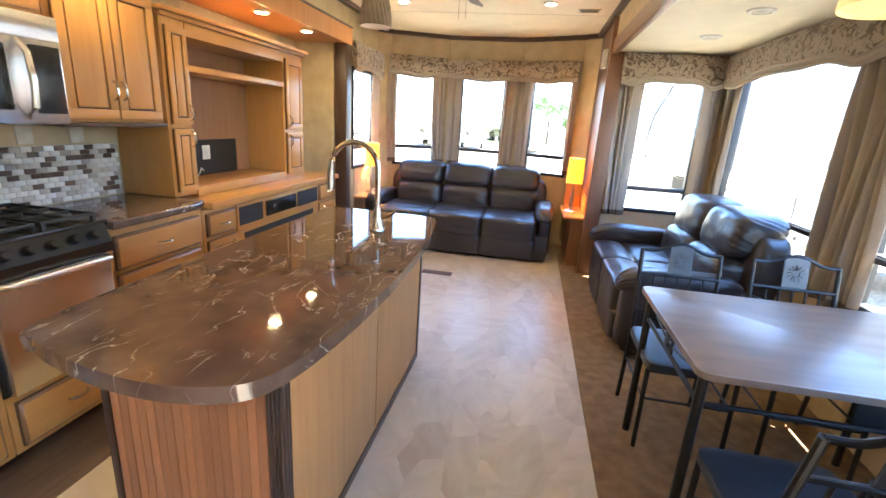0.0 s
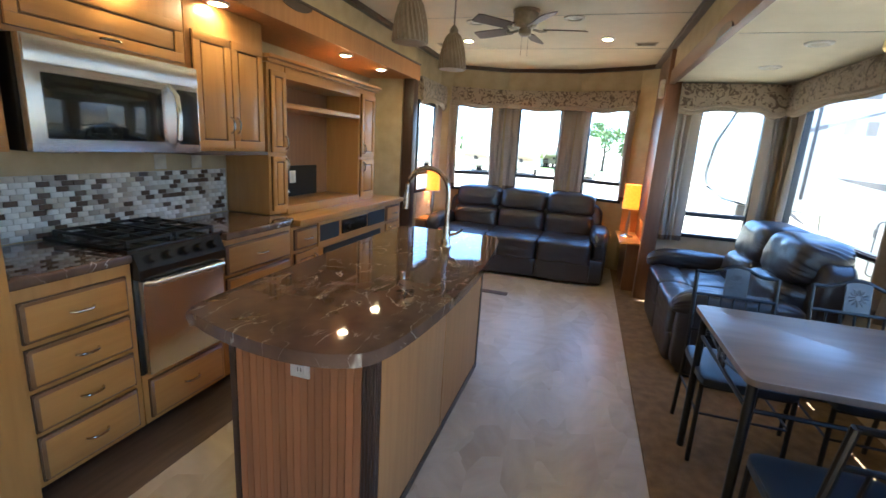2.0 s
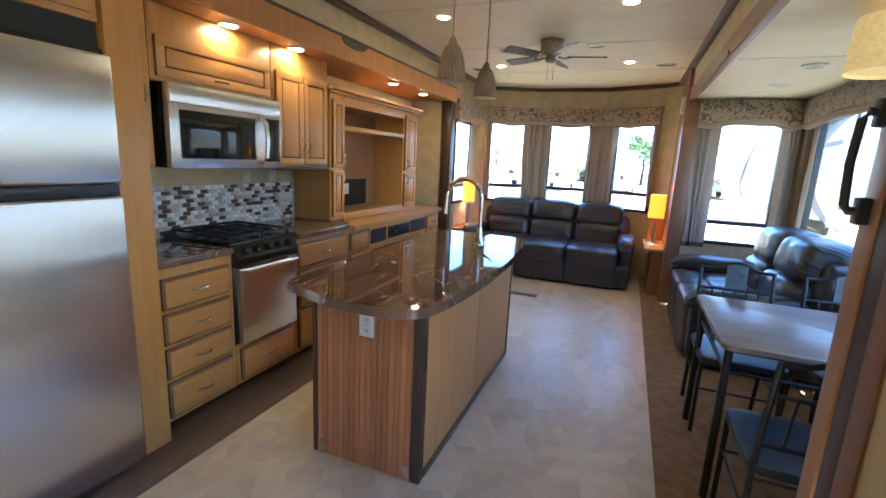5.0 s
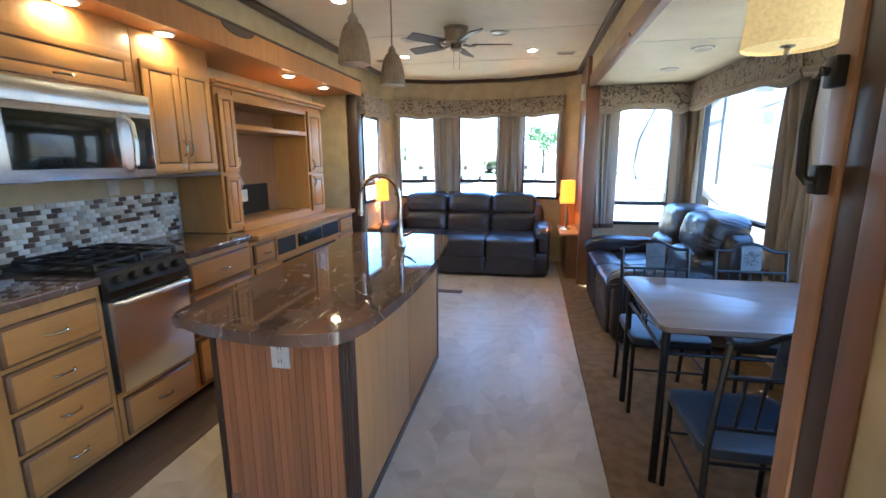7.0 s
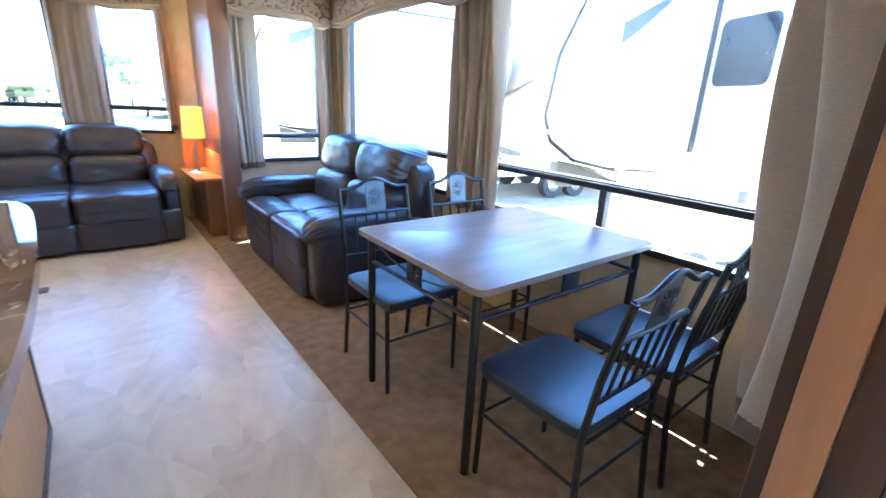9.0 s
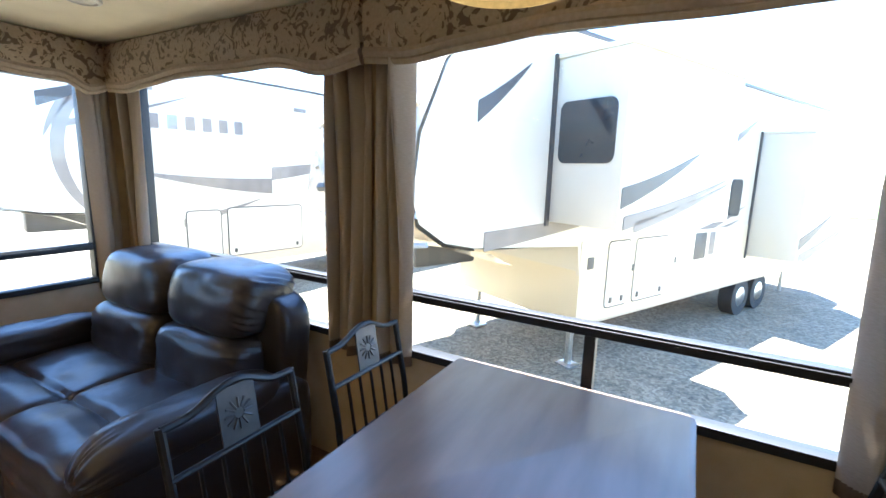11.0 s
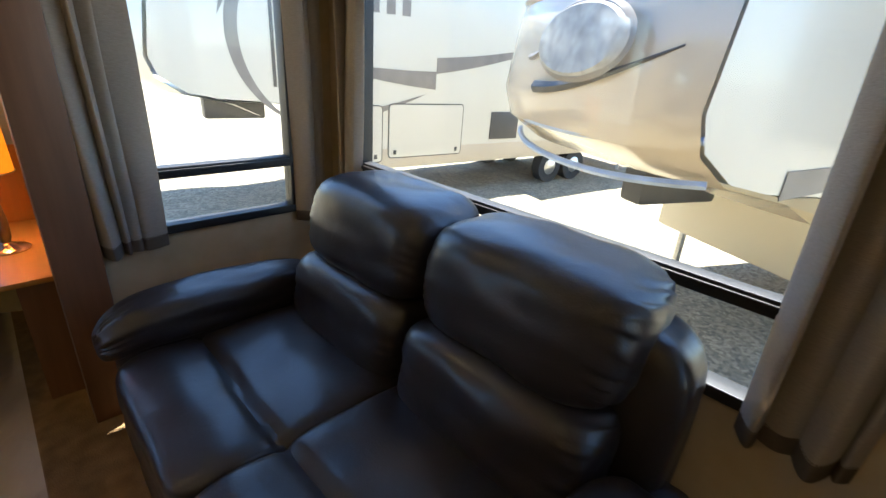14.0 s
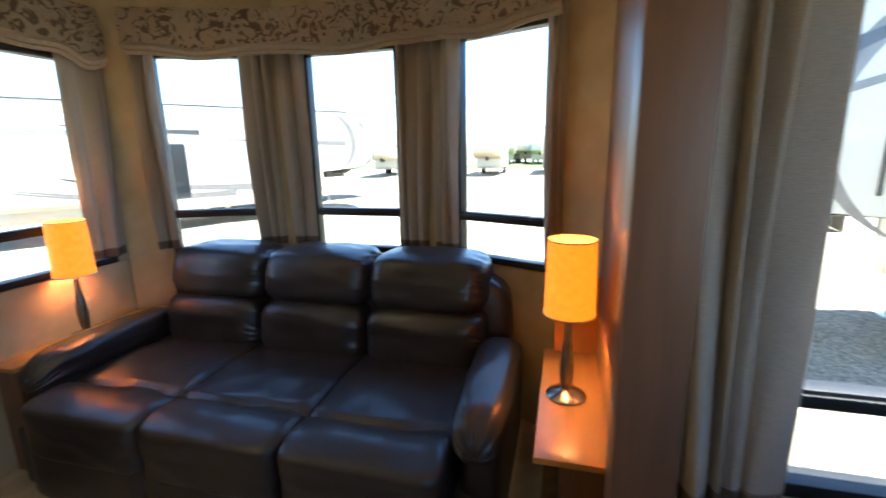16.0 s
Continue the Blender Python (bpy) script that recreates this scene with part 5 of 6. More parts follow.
# pendants over the island
for x, y in ((-0.254, 2.246), (-0.246, 1.676)):
    p = thing("pendant_lamp", "small pendant lamp with spiral-ribbed beige glass shade", "pendant lamp", (x, y, CEIL), "pendants over the island")
    part("canopy", lathe(bmesh.new(), [(0.055, 0), (0.055, -0.008), (0.03, -0.025), (0.006, -0.03)], x, y, CEIL, 24), nickel, p)
    part("cord", tube(bmesh.new(), [(x, y, CEIL - 0.02), (x, y, 1.99)], 0.004, 6), nickel, p)
    part("cap", lathe(bmesh.new(), [(0.02, 1.975), (0.022, 1.99), (0.01, 2.01)], x, y, 0, 16), nickel, p)
    prof = [(0.018, 1.978), (0.032, 1.966), (0.046, 1.938), (0.056, 1.90), (0.063, 1.86), (0.066, 1.822), (0.065, 1.812), (0.061, 1.812)]
    part("shade", lathe(bmesh.new(), prof[:1] + [(prof[i][0] + (prof[i + 1][0] - prof[i][0]) * k / 5, prof[i][1] + (prof[i + 1][1] - prof[i][1]) * k / 5) for i in range(len(prof) - 1) for k in range(1, 6)],
                        x, y, 0, 96, 22, 0.0026, 60), pendant_glass, p)

# drum lamp over the dining table
dx, dy = 1.58, 2.12
dl = thing("drum_pendant", "cream fabric drum lamp under the slide-out ceiling", "ceiling lamp", (dx, dy, SCR))
part("canopy", lathe(bmesh.new(), [(0.07, 0), (0.07, -0.01), (0.03, -0.03), (0.01, -0.05), (0.01, -0.10)], dx, dy, SCR, 24), nickel, dl)
sh = bmesh.new()
rings = []
for rr, zz in ((0.165, SCR - 0.05), (0.178, SCR - 0.27), (0.175, SCR - 0.27), (0.162, SCR - 0.05)):
    rings.append([sh.verts.new((dx + rr * math.cos(2 * math.pi * k / 40), dy + rr * math.sin(2 * math.pi * k / 40), zz)) for k in range(40)])
for a, b in zip(rings, rings[1:] + rings[:1]):
    for k in range(40):
        sh.faces.new((a[k], a[(k + 1) % 40], b[(k + 1) % 40], b[k]))
s = part("shade", sh, shade_cloth, dl, "cream fabric drum shade")
part("diffuser", lathe(bmesh.new(), [(0.172, 0.0), (0.10, -0.006), (0.0, -0.008)], dx, dy, SCR - 0.255, 32), shade_cloth, dl)
part("finial", lathe(bmesh.new(), [(0.03, -0.255), (0.028, -0.268), (0.012, -0.275), (0.012, -0.30), (0.0, -0.305)], dx, dy, SCR, 20), nickel, dl)

# ceiling speakers and vents
for x, y in ((-0.63, 4.08), (0.19, 4.02)):
    c = thing("ceiling_speaker", "round cream ceiling speaker with dark grille", "speaker", (x, y, CEIL))
    part("ring", lathe(bmesh.new(), [(0.085, -0.001), (0.083, -0.010), (0.06, -0.012), (0.058, -0.004)], x, y, CEIL, 28), cream_plastic, c)
    part("grille", lathe(bmesh.new(), [(0.058, -0.005), (0.03, -0.009), (0.0, -0.010)], x, y, CEIL, 24), nickel, c)
for x, y in ((0.82, 4.95), (-1.15, 4.90)):
    c = thing("ceiling_vent", "cream slatted ceiling air vent", "vent", (x, y, CEIL))
    part("frame", B(x - 0.10, y - 0.055, CEIL - 0.008, x + 0.10, y + 0.055, CEIL - 0.0005, bevel=0.003), cream_plastic, c)
    for k in range(6):
        yy = y - 0.038 + k * 0.0152
        part("slat", B(x - 0.08, yy - 0.004, CEIL - 0.013, x + 0.08, yy + 0.003, CEIL - 0.007), nickel, c)
fv = thing("floor_vent", "brown metal floor register", "vent", (-0.34, 4.42, 0))
part("frame", B(-0.49, 4.37, 0.0005, -0.19, 4.475, 0.005, bevel=0.002), dark_wood, fv)
for k in range(14):
    part("slat", B(-0.475 + k * 0.0203, 4.385, 0.0045, -0.465 + k * 0.0203, 4.46, 0.007), groove_wood, fv)
# white sensor on the right wall by the bow
solid("wall_speaker", B(XR - 0.06, 5.30, 2.06, XR - 0.013, 5.42, 2.24, bevel=0.02, seg=4), white_plastic, "small white wall speaker near the ceiling", "speaker")

# ---------------------------------------------------------------- entry door, extinguisher, grab handles
dr = thing("door_1", "open entry with black framed glass screen door", "door", (XR + 0.03, 0.02, 0), kind="structure")
bm = bmesh.new()
for a in ((DOOR0, 0, DOOR0 + 0.04, DOORH), (DOOR1 - 0.04, 0, DOOR1, DOORH), (DOOR0 + 0.04, DOORH - 0.04, DOOR1 - 0.04, DOORH)):
    box(bm, XR - 0.012, a[0], a[1], XR + 0.075, a[2], a[3], 0.004)
part("door_frame", bm, black_frame, dr)
bm = bmesh.new()
for a in ((DOOR0 + 0.045, 0.03, DOOR0 + 0.10, 1.97), (DOOR1 - 0.075, 0.03, DOOR1 - 0.045, 1.97), (DOOR0 + 0.10, 1.92, DOOR1 - 0.075, 1.97), (DOOR0 + 0.10, 0.03, DOOR1 - 0.075, 0.14)):
    box(bm, XR + 0.03, a[0], a[1], XR + 0.05, a[2], a[3], 0.003)
part("door_stile", bm, white_plastic, dr, "pale aluminium screen door rails")
pn = part("pane", B(XR + 0.038, DOOR0 + 0.10, 0.14, XR + 0.041, DOOR1 - 0.075, 1.92), glass, dr, "clear door glass", False)
pn.visible_shadow = False
gb = thing("grab_bar", "varnished oak grab bar on metal brackets beside the door", "grab bar", (XR - 0.06, DOOR1 + 0.01, 0.80))
part("bar", B(XR - 0.076, DOOR1 - 0.090, 0.86, XR - 0.057, DOOR1 - 0.070, 1.15, bevel=0.006), oak, gb, "orange varnished oak bar")
for z in (0.905, 1.10):
    part("bracket", tube(bmesh.new(), [(XR - 0.06, DOOR1 - 0.08, z), (XR - 0.008, DOOR1 - 0.032, z + 0.006)], 0.007, 8, 0.010), nickel, gb)
gh = thing("grab_rail", "black metal grab rail on the wood jamb", "grab rail", (XR - 0.04, 0.80, 1.36))
part("grip", tube(bmesh.new(), [(XR - 0.014, 0.832, 1.585), (XR - 0.046, 0.837, 1.588), (XR - 0.055, 0.839, 1.572), (XR - 0.060, 0.839, 1.48), (XR - 0.055, 0.839, 1.388), (XR - 0.046, 0.837, 1.374), (XR - 0.014, 0.832, 1.376)], 0.010, 8), black_frame, gh)
for z in (1.585, 1.376):
    part("mount", B(XR - 0.036, 0.815, z - 0.030, XR - 0.0115, 0.851, z + 0.030, bevel=0.006), black_frame, gh)
ex, ey = XR - 0.060, 0.475
fe = thing("fire_extinguisher", "small red fire extinguisher with black and yellow head", "fire extinguisher", (ex, ey, 0.55))
part("cylinder", lathe(bmesh.new(), [(0.015, 0.545), (0.035, 0.548), (0.040, 0.560), (0.040, 0.715), (0.035, 0.740), (0.020, 0.757), (0.013, 0.765)], ex, ey, 0, 28), red_paint, fe)
part("label", lathe(bmesh.new(), [(0.0405, 0.60), (0.0406, 0.67)], ex, ey, 0, 28), white_plastic, fe, "white label band")
part("valve", lathe(bmesh.new(), [(0.016, 0.765), (0.018, 0.785), (0.013, 0.805), (0.0, 0.81)], ex, ey, 0, 16), black, fe)
part("lever", B(ex - 0.03, ey - 0.008, 0.812, ex + 0.010, ey + 0.008, 0.820, bevel=0.003), black, fe, "black lever")
part("pin", tube(bmesh.new(), [(ex - 0.012, ey - 0.015, 0.822), (ex - 0.010, ey + 0.004, 0.830), (ex - 0.006, ey + 0.016, 0.826)], 0.005, 6), yellow, fe, "yellow safety pin")
part("nozzle", tube(bmesh.new(), [(ex, ey - 0.012, 0.785), (ex - 0.014, ey - 0.040, 0.780)], 0.008, 8), black, fe)
part("bracket", B(ex + 0.032, ey - 0.022, 0.58, XR - 0.001, ey + 0.022, 0.72, bevel=0.003), black, fe)

# a second worktop close to the entry
nb = cabinet("base_cabinet", "base cabinet under the entry worktop", XL + 0.02, -1.2, 0.005, -0.32, -0.23, 0.845)
solid("worktop", B(XL + 0.02, -1.24, 0.848, -0.275, -0.185, 0.888, bevel=0.012, seg=3), granite, "dark brown stone worktop corner near the entry", "worktop")

# ---------------------------------------------------------------- outside
GROUND = -1.15


def stony(m):
    """Stones of fist size, pale and dark, mixed into the ground's colour."""
    t, b = m.node_tree, base_of(m)
    src = b.inputs["Base Color"].links[0].from_socket
    tc = next(n for n in t.nodes if n.type == "TEX_COORD")
    v = t.nodes.new("ShaderNodeTexVoronoi")
    v.inputs["Scale"].default_value = 26
    t.links.new(tc.outputs["Object"], v.inputs["Vector"])
    sp = t.nodes.new("ShaderNodeSeparateColor")
    t.links.new(v.outputs["Color"], sp.inputs[0])
    mr = t.nodes.new("ShaderNodeMapRange")
    mr.inputs[3].default_value, mr.inputs[4].default_value = 0.6, 1.4
    t.links.new(sp.outputs[0], mr.inputs[0])
    hs = t.nodes.new("ShaderNodeHueSaturation")
    t.links.new(mr.outputs[0], hs.inputs["Value"])
    t.links.new(src, hs.inputs["Color"])
    t.links.new(hs.outputs[0], b.inputs["Base Color"])
    return m


gravel = stony(mat("pale gravel", (0.28, 0.238, 0.16), 0.95, color2=(0.18, 0.152, 0.10), scale=1.7, mix=0.6, bump=0.9, bump_scale=22, detail=12))
grass_mat = mat("mown grass", (0.10, 0.15, 0.035), 0.95, color2=(0.06, 0.095, 0.02), scale=0.6, mix=0.8, bump=0.4, bump_scale=12)
gel = mat("white trailer gelcoat", (0.56, 0.525, 0.435), 0.28, color2=(0.51, 0.475, 0.385), scale=0.8, coat=0.3)
tan_gel = mat("tan trailer skirt", (0.50, 0.42, 0.31), 0.4, color2=(0.43, 0.36, 0.26), scale=0.8)
cream_gel = mat("cream trailer gelcoat", (0.62, 0.53, 0.36), 0.35, color2=(0.56, 0.47, 0.31), scale=0.8, coat=0.2)
gold_gel = mat("tan nose cap gelcoat", (0.50, 0.42, 0.31), 0.18, color2=(0.44, 0.36, 0.26), scale=0.5, coat=0.4)
stripe_dark = mat("charcoal decal", (0.055, 0.052, 0.05), 0.4, scale=5)
stripe_mid = mat("taupe decal", (0.21, 0.185, 0.16), 0.4, scale=5)
stripe_blue = mat("silver blue decal", (0.36, 0.42, 0.52), 0.35, scale=5)
tint = mat("tinted trailer window", (0.028, 0.031, 0.034), 0.05, scale=3, coat=0.5)
rubber = mat("tyre rubber", (0.022, 0.022, 0.022), 0.8, scale=30)
alloy = mat("alloy wheel", (0.62, 0.61, 0.59), 0.3, 1.0, scale=20)
leaf = mat("tree leaves", (0.12, 0.18, 0.05), 0.8, color2=(0.07, 0.11, 0.03), scale=2)
bark = mat("tree bark", (0.10, 0.075, 0.05), 0.9, scale=12, bump=0.4)

bm = bmesh.new()
rng = random.Random(4)
R = [0, 3, 6, 9, 13, 18, 26, 40, 70, 140, 400, 1600]
rings = []
for q in R[1:]:
    rings.append([bm.verts.new((q * math.cos(2 * math.pi * k / 64), 4 + q * math.sin(2 * math.pi * k / 64), GROUND + (rng.uniform(-0.03, 0.03) if q < 60 else 0))) for k in range(64)])
c0 = bm.verts.new((0, 4, GROUND))
for k in range(64):
    bm.faces.new((c0, rings[0][k], rings[0][(k + 1) % 64]))
for a, b in zip(rings, rings[1:]):
    for k in range(64):
        bm.faces.new((a[k], b[k], b[(k + 1) % 64], a[(k + 1) % 64]))
solid("ground", bm, gravel, "pale gravel yard of a trailer lot", "ground", "structure")
for x0, y0, x1, y1 in ((-60, 62, 70, 84), (45, -60, 120, 50)):
    solid("lawn", B(x0, y0, GROUND - 0.2, x1, y1, GROUND + 0.05), grass_mat, "strip of mown grass beyond the lot", "grass", "structure")
# unseen block added as this trailer's underbody, so that it shades the ground
solid("wall_shade_block", B(SXL + 0.3, Y0, GROUND + 0.35, XR, 6.0, -0.11), black_void, kind="structure", smooth=False)


def ellipse_plate(bm, m, ry, rz, thick, n=40):
    lo = [bm.verts.new(m @ Vector((0, ry * math.cos(2 * math.pi * k / n), rz * math.sin(2 * math.pi * k / n)))) for k in range(n)]
    hi = [bm.verts.new(m @ Vector((-thick, 0.9 * ry * math.cos(2 * math.pi * k / n), 0.9 * rz * math.sin(2 * math.pi * k / n)))) for k in range(n)]
    for k in range(n):
        bm.faces.new((lo[k], lo[(k + 1) % n], hi[(k + 1) % n], hi[k]))
    bm.faces.new(hi)
    bm.faces.new(lo[::-1])
    return bm


def swoosh(bm, x0, x1, z0, z1, w, y, sag=0.15, n=14):
    """A tapered decal on a side wall, from a blunt end to a point."""
    a, b = [], []
    for i in range(n + 1):
        t = i / n
        z = z0 + (z1 - z0) * t + sag * (t * t - t)
        h = w * (1 - t) ** 0.8 * 0.5 + 0.004
        a.append((x0 + (x1 - x0) * t, z + h))
        b.append((x0 + (x1 - x0) * t, z - h))
    for lo, hi in (((a, b)),):
        va = [[bm.verts.new((x, y + o, z)) for x, z in lo] for o in (0, -0.006)]
        vb = [[bm.verts.new((x, y + o, z)) for x, z in hi] for o in (0, -0.006)]
        for i in range(n):
            bm.faces.new((va[1][i], va[1][i + 1], vb[1][i + 1], vb[1][i]))
            bm.faces.new((va[0][i], vb[0][i], vb[0][i + 1], va[0][i + 1]))
            bm.faces.new((va[0][i], va[0][i + 1], va[1][i + 1], va[1][i]))
            bm.faces.new((vb[0][i], vb[1][i], vb[1][i + 1], vb[0][i + 1]))
    return bm


def crescent(bm, cx, cz, r, a0, a1, w, y, n=24):
    """A moon-shaped decal on a side wall, thin at both ends."""
    ro, ri = [], []
    for i in range(n + 1):
        t = i / n
        a = radians(a0 + (a1 - a0) * t)
        h = w * math.sin(math.pi * min(1.0, max(0.0, t))) ** 0.8
        ro.append((cx + r * math.cos(a), cz + r * math.sin(a)))
        ri.append((cx + (r - h) * math.cos(a) + 0.0, cz + (r - h) * math.sin(a)))
    f = [bm.verts.new((x, y, z)) for x, z in ro]
    g = [bm.verts.new((x, y, z)) for x, z in ri]
    f2 = [bm.verts.new((x, y + 0.006, z)) for x, z in ro]
    g2 = [bm.verts.new((x, y + 0.006, z)) for x, z in ri]
    for i in range(n):
        bm.faces.new((f[i], f[i + 1], g[i + 1], g[i]))
        bm.faces.new((f2[i], g2[i], g2[i + 1], f2[i + 1]))
        bm.faces.new((f[i], f2[i], f2[i + 1], f[i + 1]))
        bm.faces.new((g[i], g[i + 1], g2[i + 1], g2[i]))
    bmesh.ops.remove_doubles(bm, verts=bm.verts, dist=1e-5)
    return bm


def rounded(bm, flat, c0, c1, a0, b0, a1, b1, r):
    """A plate with rounded corners; flat names the axis that it is thin along."""
    pts = []
    for cx, cy, q in ((a1 - r, b1 - r, 0), (a0 + r, b1 - r, 90), (a0 + r, b0 + r, 180), (a1 - r, b0 + r, 270)):
        pts += [(cx + r * math.cos(radians(q + k * 18)), cy + r * math.sin(radians(q + k * 18))) for k in range(6)]
    put = (lambda c, p: (c, p[0], p[1])) if flat == "x" else (lambda c, p: (p[0], c, p[1]))
    lo, hi = ([bm.verts.new(put(c, p)) for p in pts] for c in (c0, c1))
    bm.faces.new(lo), bm.faces.new(hi[::-1])
    for k in range(len(pts)):
        bm.faces.new((lo[k], hi[k], hi[(k + 1) % len(pts)], lo[(k + 1) % len(pts)]))
    return bm


def trailer(label, x, y, heading, length=11.0, cap=None, slides=(), windows=(), hatches=(), decals=(), oval=False, letters=(), other_side=False):
    """A fifth-wheel camper. Local: nose at x = 0, tail at +x; the side at -y is the one with the fittings."""
    t = thing("camper_trailer", label, "trailer", group="trailers parked on the lot")
    L, W, H = length, 1.22, 4.25
    prof = [(0.02, 2.35), (0.10, 2.95), (0.38, 3.62), (0.75, 4.02), (1.25, H), (L - 0.25, H - 0.08), (L, H - 0.30), (L, 0.75), (2.75, 0.70), (2.55, 0.86), (2.50, 1.78), (1.0, 1.80), (0.40, 1.92), (0.10, 2.12)]
    bm = bmesh.new()
    lo = [bm.verts.new((px, -W, pz)) for px, pz in prof]
    hi = [bm.verts.new((px, W, pz)) for px, pz in prof]
    k = len(prof)
    fa, fb = bm.faces.new(lo), bm.faces.new(hi[::-1])
    for i in range(k):
        bm.faces.new((lo[i], hi[i], hi[(i + 1) % k], lo[(i + 1) % k]))
    nose = [e for f in (fa, fb) for e in f.edges if max(v.co.x for v in e.verts) < 1.3]
    rest = [e for f in (fa, fb) for e in f.edges if e not in nose]
    bmesh.ops.bevel(bm, geom=rest, offset=0.04, segments=2, affect="EDGES")
    part("body", bm, gel, t)
    if cap:
        bm = bmesh.new()
        cp = [(p[0] - 0.02, p[1]) for p in prof[:4]] + [(0.95, 4.10)]
        low = [(prof[13][0] - 0.02, prof[13][1] - 0.02), (prof[12][0] - 0.02, prof[12][1] - 0.03), (prof[11][0], prof[11][1] - 0.03), (1.35, 1.60)]
        line = cp[::-1] + low
        rows = []
        for px, pz in line:
            row = []
            for j in range(17):
                s = -1 + j / 8
                bulge = 0.30 * (1 - abs(s) ** 3) + 0.03
                row.append(bm.verts.new((px - bulge * max(0.0, 1 - px / 1.6), s * (W + 0.015), pz)))
            rows.append(row)
        for a, b in zip(rows, rows[1:]):
            for j in range(16):
                bm.faces.new((a[j], a[j + 1], b[j + 1], b[j]))
        part("nose_cap", bm, cap, t, "rounded moulded nose cap")
    part("skirt", B(2.60, -W - 0.006, 0.66, L - 0.02, W + 0.006, 1.02, bevel=0.01), tan_gel, t, "tan lower skirt")
    if oval:
        part("lower_body", B(2.52, -W - 0.010, 0.70, L - 0.3, W + 0.010, 1.80, bevel=0.012), cream_gel, t, "cream lower body")
    part("roof_rail", B(0.9, -W - 0.012, H - 0.07, L - 0.2, -W + 0.03, H - 0.02, bevel=0.01), stripe_dark, t)
    part("air_conditioner", B(L * 0.45, -0.35, H - 0.03, L * 0.45 + 0.9, 0.35, H + 0.26, bevel=0.06), gel, t)
    for wx in (L * 0.66, L * 0.66 + 0.86):
        for sy in (-1, 1):
            w = part("wheel", tube(bmesh.new(), [(wx, sy * (W - 0.25), 0.37), (wx, sy * (W - 0.005), 0.37)], 0.37, 28), rubber, t, "black tyre")
            part("rim", tube(bmesh.new(), [(wx, sy * (W - 0.02), 0.37), (wx, sy * (W + 0.008), 0.37)], 0.21, 20, 0.17), alloy, w, "silver alloy rim")
    for sy in (-1, 1):
        part("landing_leg", tube(bmesh.new(), [(2.75, sy * 0.98, 0.82), (2.75, sy * 0.98, 0.04)], 0.05, 8), alloy, t)
        part("leg_foot", B(2.63, sy * 0.98 - 0.12, 0.0, 2.87, sy * 0.98 + 0.12, 0.04, bevel=0.005), alloy, t)
        part("stabiliser", tube(bmesh.new(), [(L - 0.8, sy * 0.9, 0.72), (L - 0.8, sy * 0.9, 0.0)], 0.04, 8), alloy, t)
    part("pin_box", B(0.75, -0.14, 1.42, 1.7, 0.14, 1.86, bevel=0.05), stripe_dark, t, "black hitch pin box")
    for a in slides:
        x0, x1, z0, z1, out = a
        s = part("slide_out", B(x0, -W - out, z0, x1, -W + 0.02, z1, bevel=0.015), gel, t, "white slide-out room")
        part("seal", B(x0 - 0.05, -W - 0.03, z0 - 0.05, x0, -W + 0.01, z1 + 0.05), stripe_dark, s, "dark slide-out seal")
        part("topper", B(x0 - 0.02, -W - out - 0.03, z1, x1 + 0.02, -W, z1 + 0.05, bevel=0.01), gel, s)
        if out > 0.5 and x0 < 4:
            sw = part("window", rounded(bmesh.new(), "x", x0 - 0.012, x0 + 0.002, -W - out + 0.10, z0 + 0.66, -W - 0.10, z1 - 0.46, 0.09), tint, s, "dark tinted end window")
        for j, (q0, q1, h) in enumerate(((0.0, 0.62, 0.30), (0.06, 0.95, 0.02), (0.22, 1.0, -0.03))):
            bm = swoosh(bmesh.new(), x0 + 0.03 + (x1 - x0) * q0 * 0.5, x0 + (x1 - x0) * min(q1, 0.97), z0 + 0.05 + h * 0.9, z0 + 0.52 + h, (0.20, 0.13, 0.11)[j], -W - out - 0.002)
            part("decal", bm, (stripe_dark, stripe_mid, stripe_mid)[j], s)
    for x0, x1, z0, z1 in windows:
        w = part("window", rounded(bmesh.new(), "y", -W - 0.015, -W + 0.005, x0, z0, x1, z1, 0.07), tint, t, "dark tinted window")
        part("frame", rounded(bmesh.new(), "y", -W - 0.009, -W + 0.004, x0 - 0.03, z0 - 0.03, x1 + 0.03, z1 + 0.03, 0.09), stripe_dark, w)
    for x0, x1, z0, z1 in hatches:
        h = part("hatch", rounded(bmesh.new(), "y", -W - 0.018, -W + 0.004, x0, z0, x1, z1, 0.06), gel, t, "storage hatch with dark seal")
        part("seal", rounded(bmesh.new(), "y", -W - 0.011, -W + 0.004, x0 - 0.02, z0 - 0.02, x1 + 0.02, z1 + 0.02, 0.08), stripe_dark, h)
        for lx in (x0 + 0.12, x1 - 0.12):
            part("latch", B(lx - 0.03, -W - 0.026, z0 + 0.05, lx + 0.03, -W - 0.017, z0 + 0.13, bevel=0.004), stripe_dark, h)
    for kind, *q in decals:
        if kind == "blade":
            x0, x1, z0, z1, w, sag, m = q
            part("decal", swoosh(bmesh.new(), x0, x1, z0, z1, w, -W - 0.003, sag), m, t)
        elif kind == "arc":
            cx, cz, r, a0, a1, w, m = q
            part("decal", crescent(bmesh.new(), cx, cz, r, a0, a1, w, -W - 0.004), m, t)
        else:
            x0, z0, x1, z1, m = q
            part("decal", B(x0, -W - 0.012, z0, x1, -W + 0.004, z1, bevel=0.003), m, t)
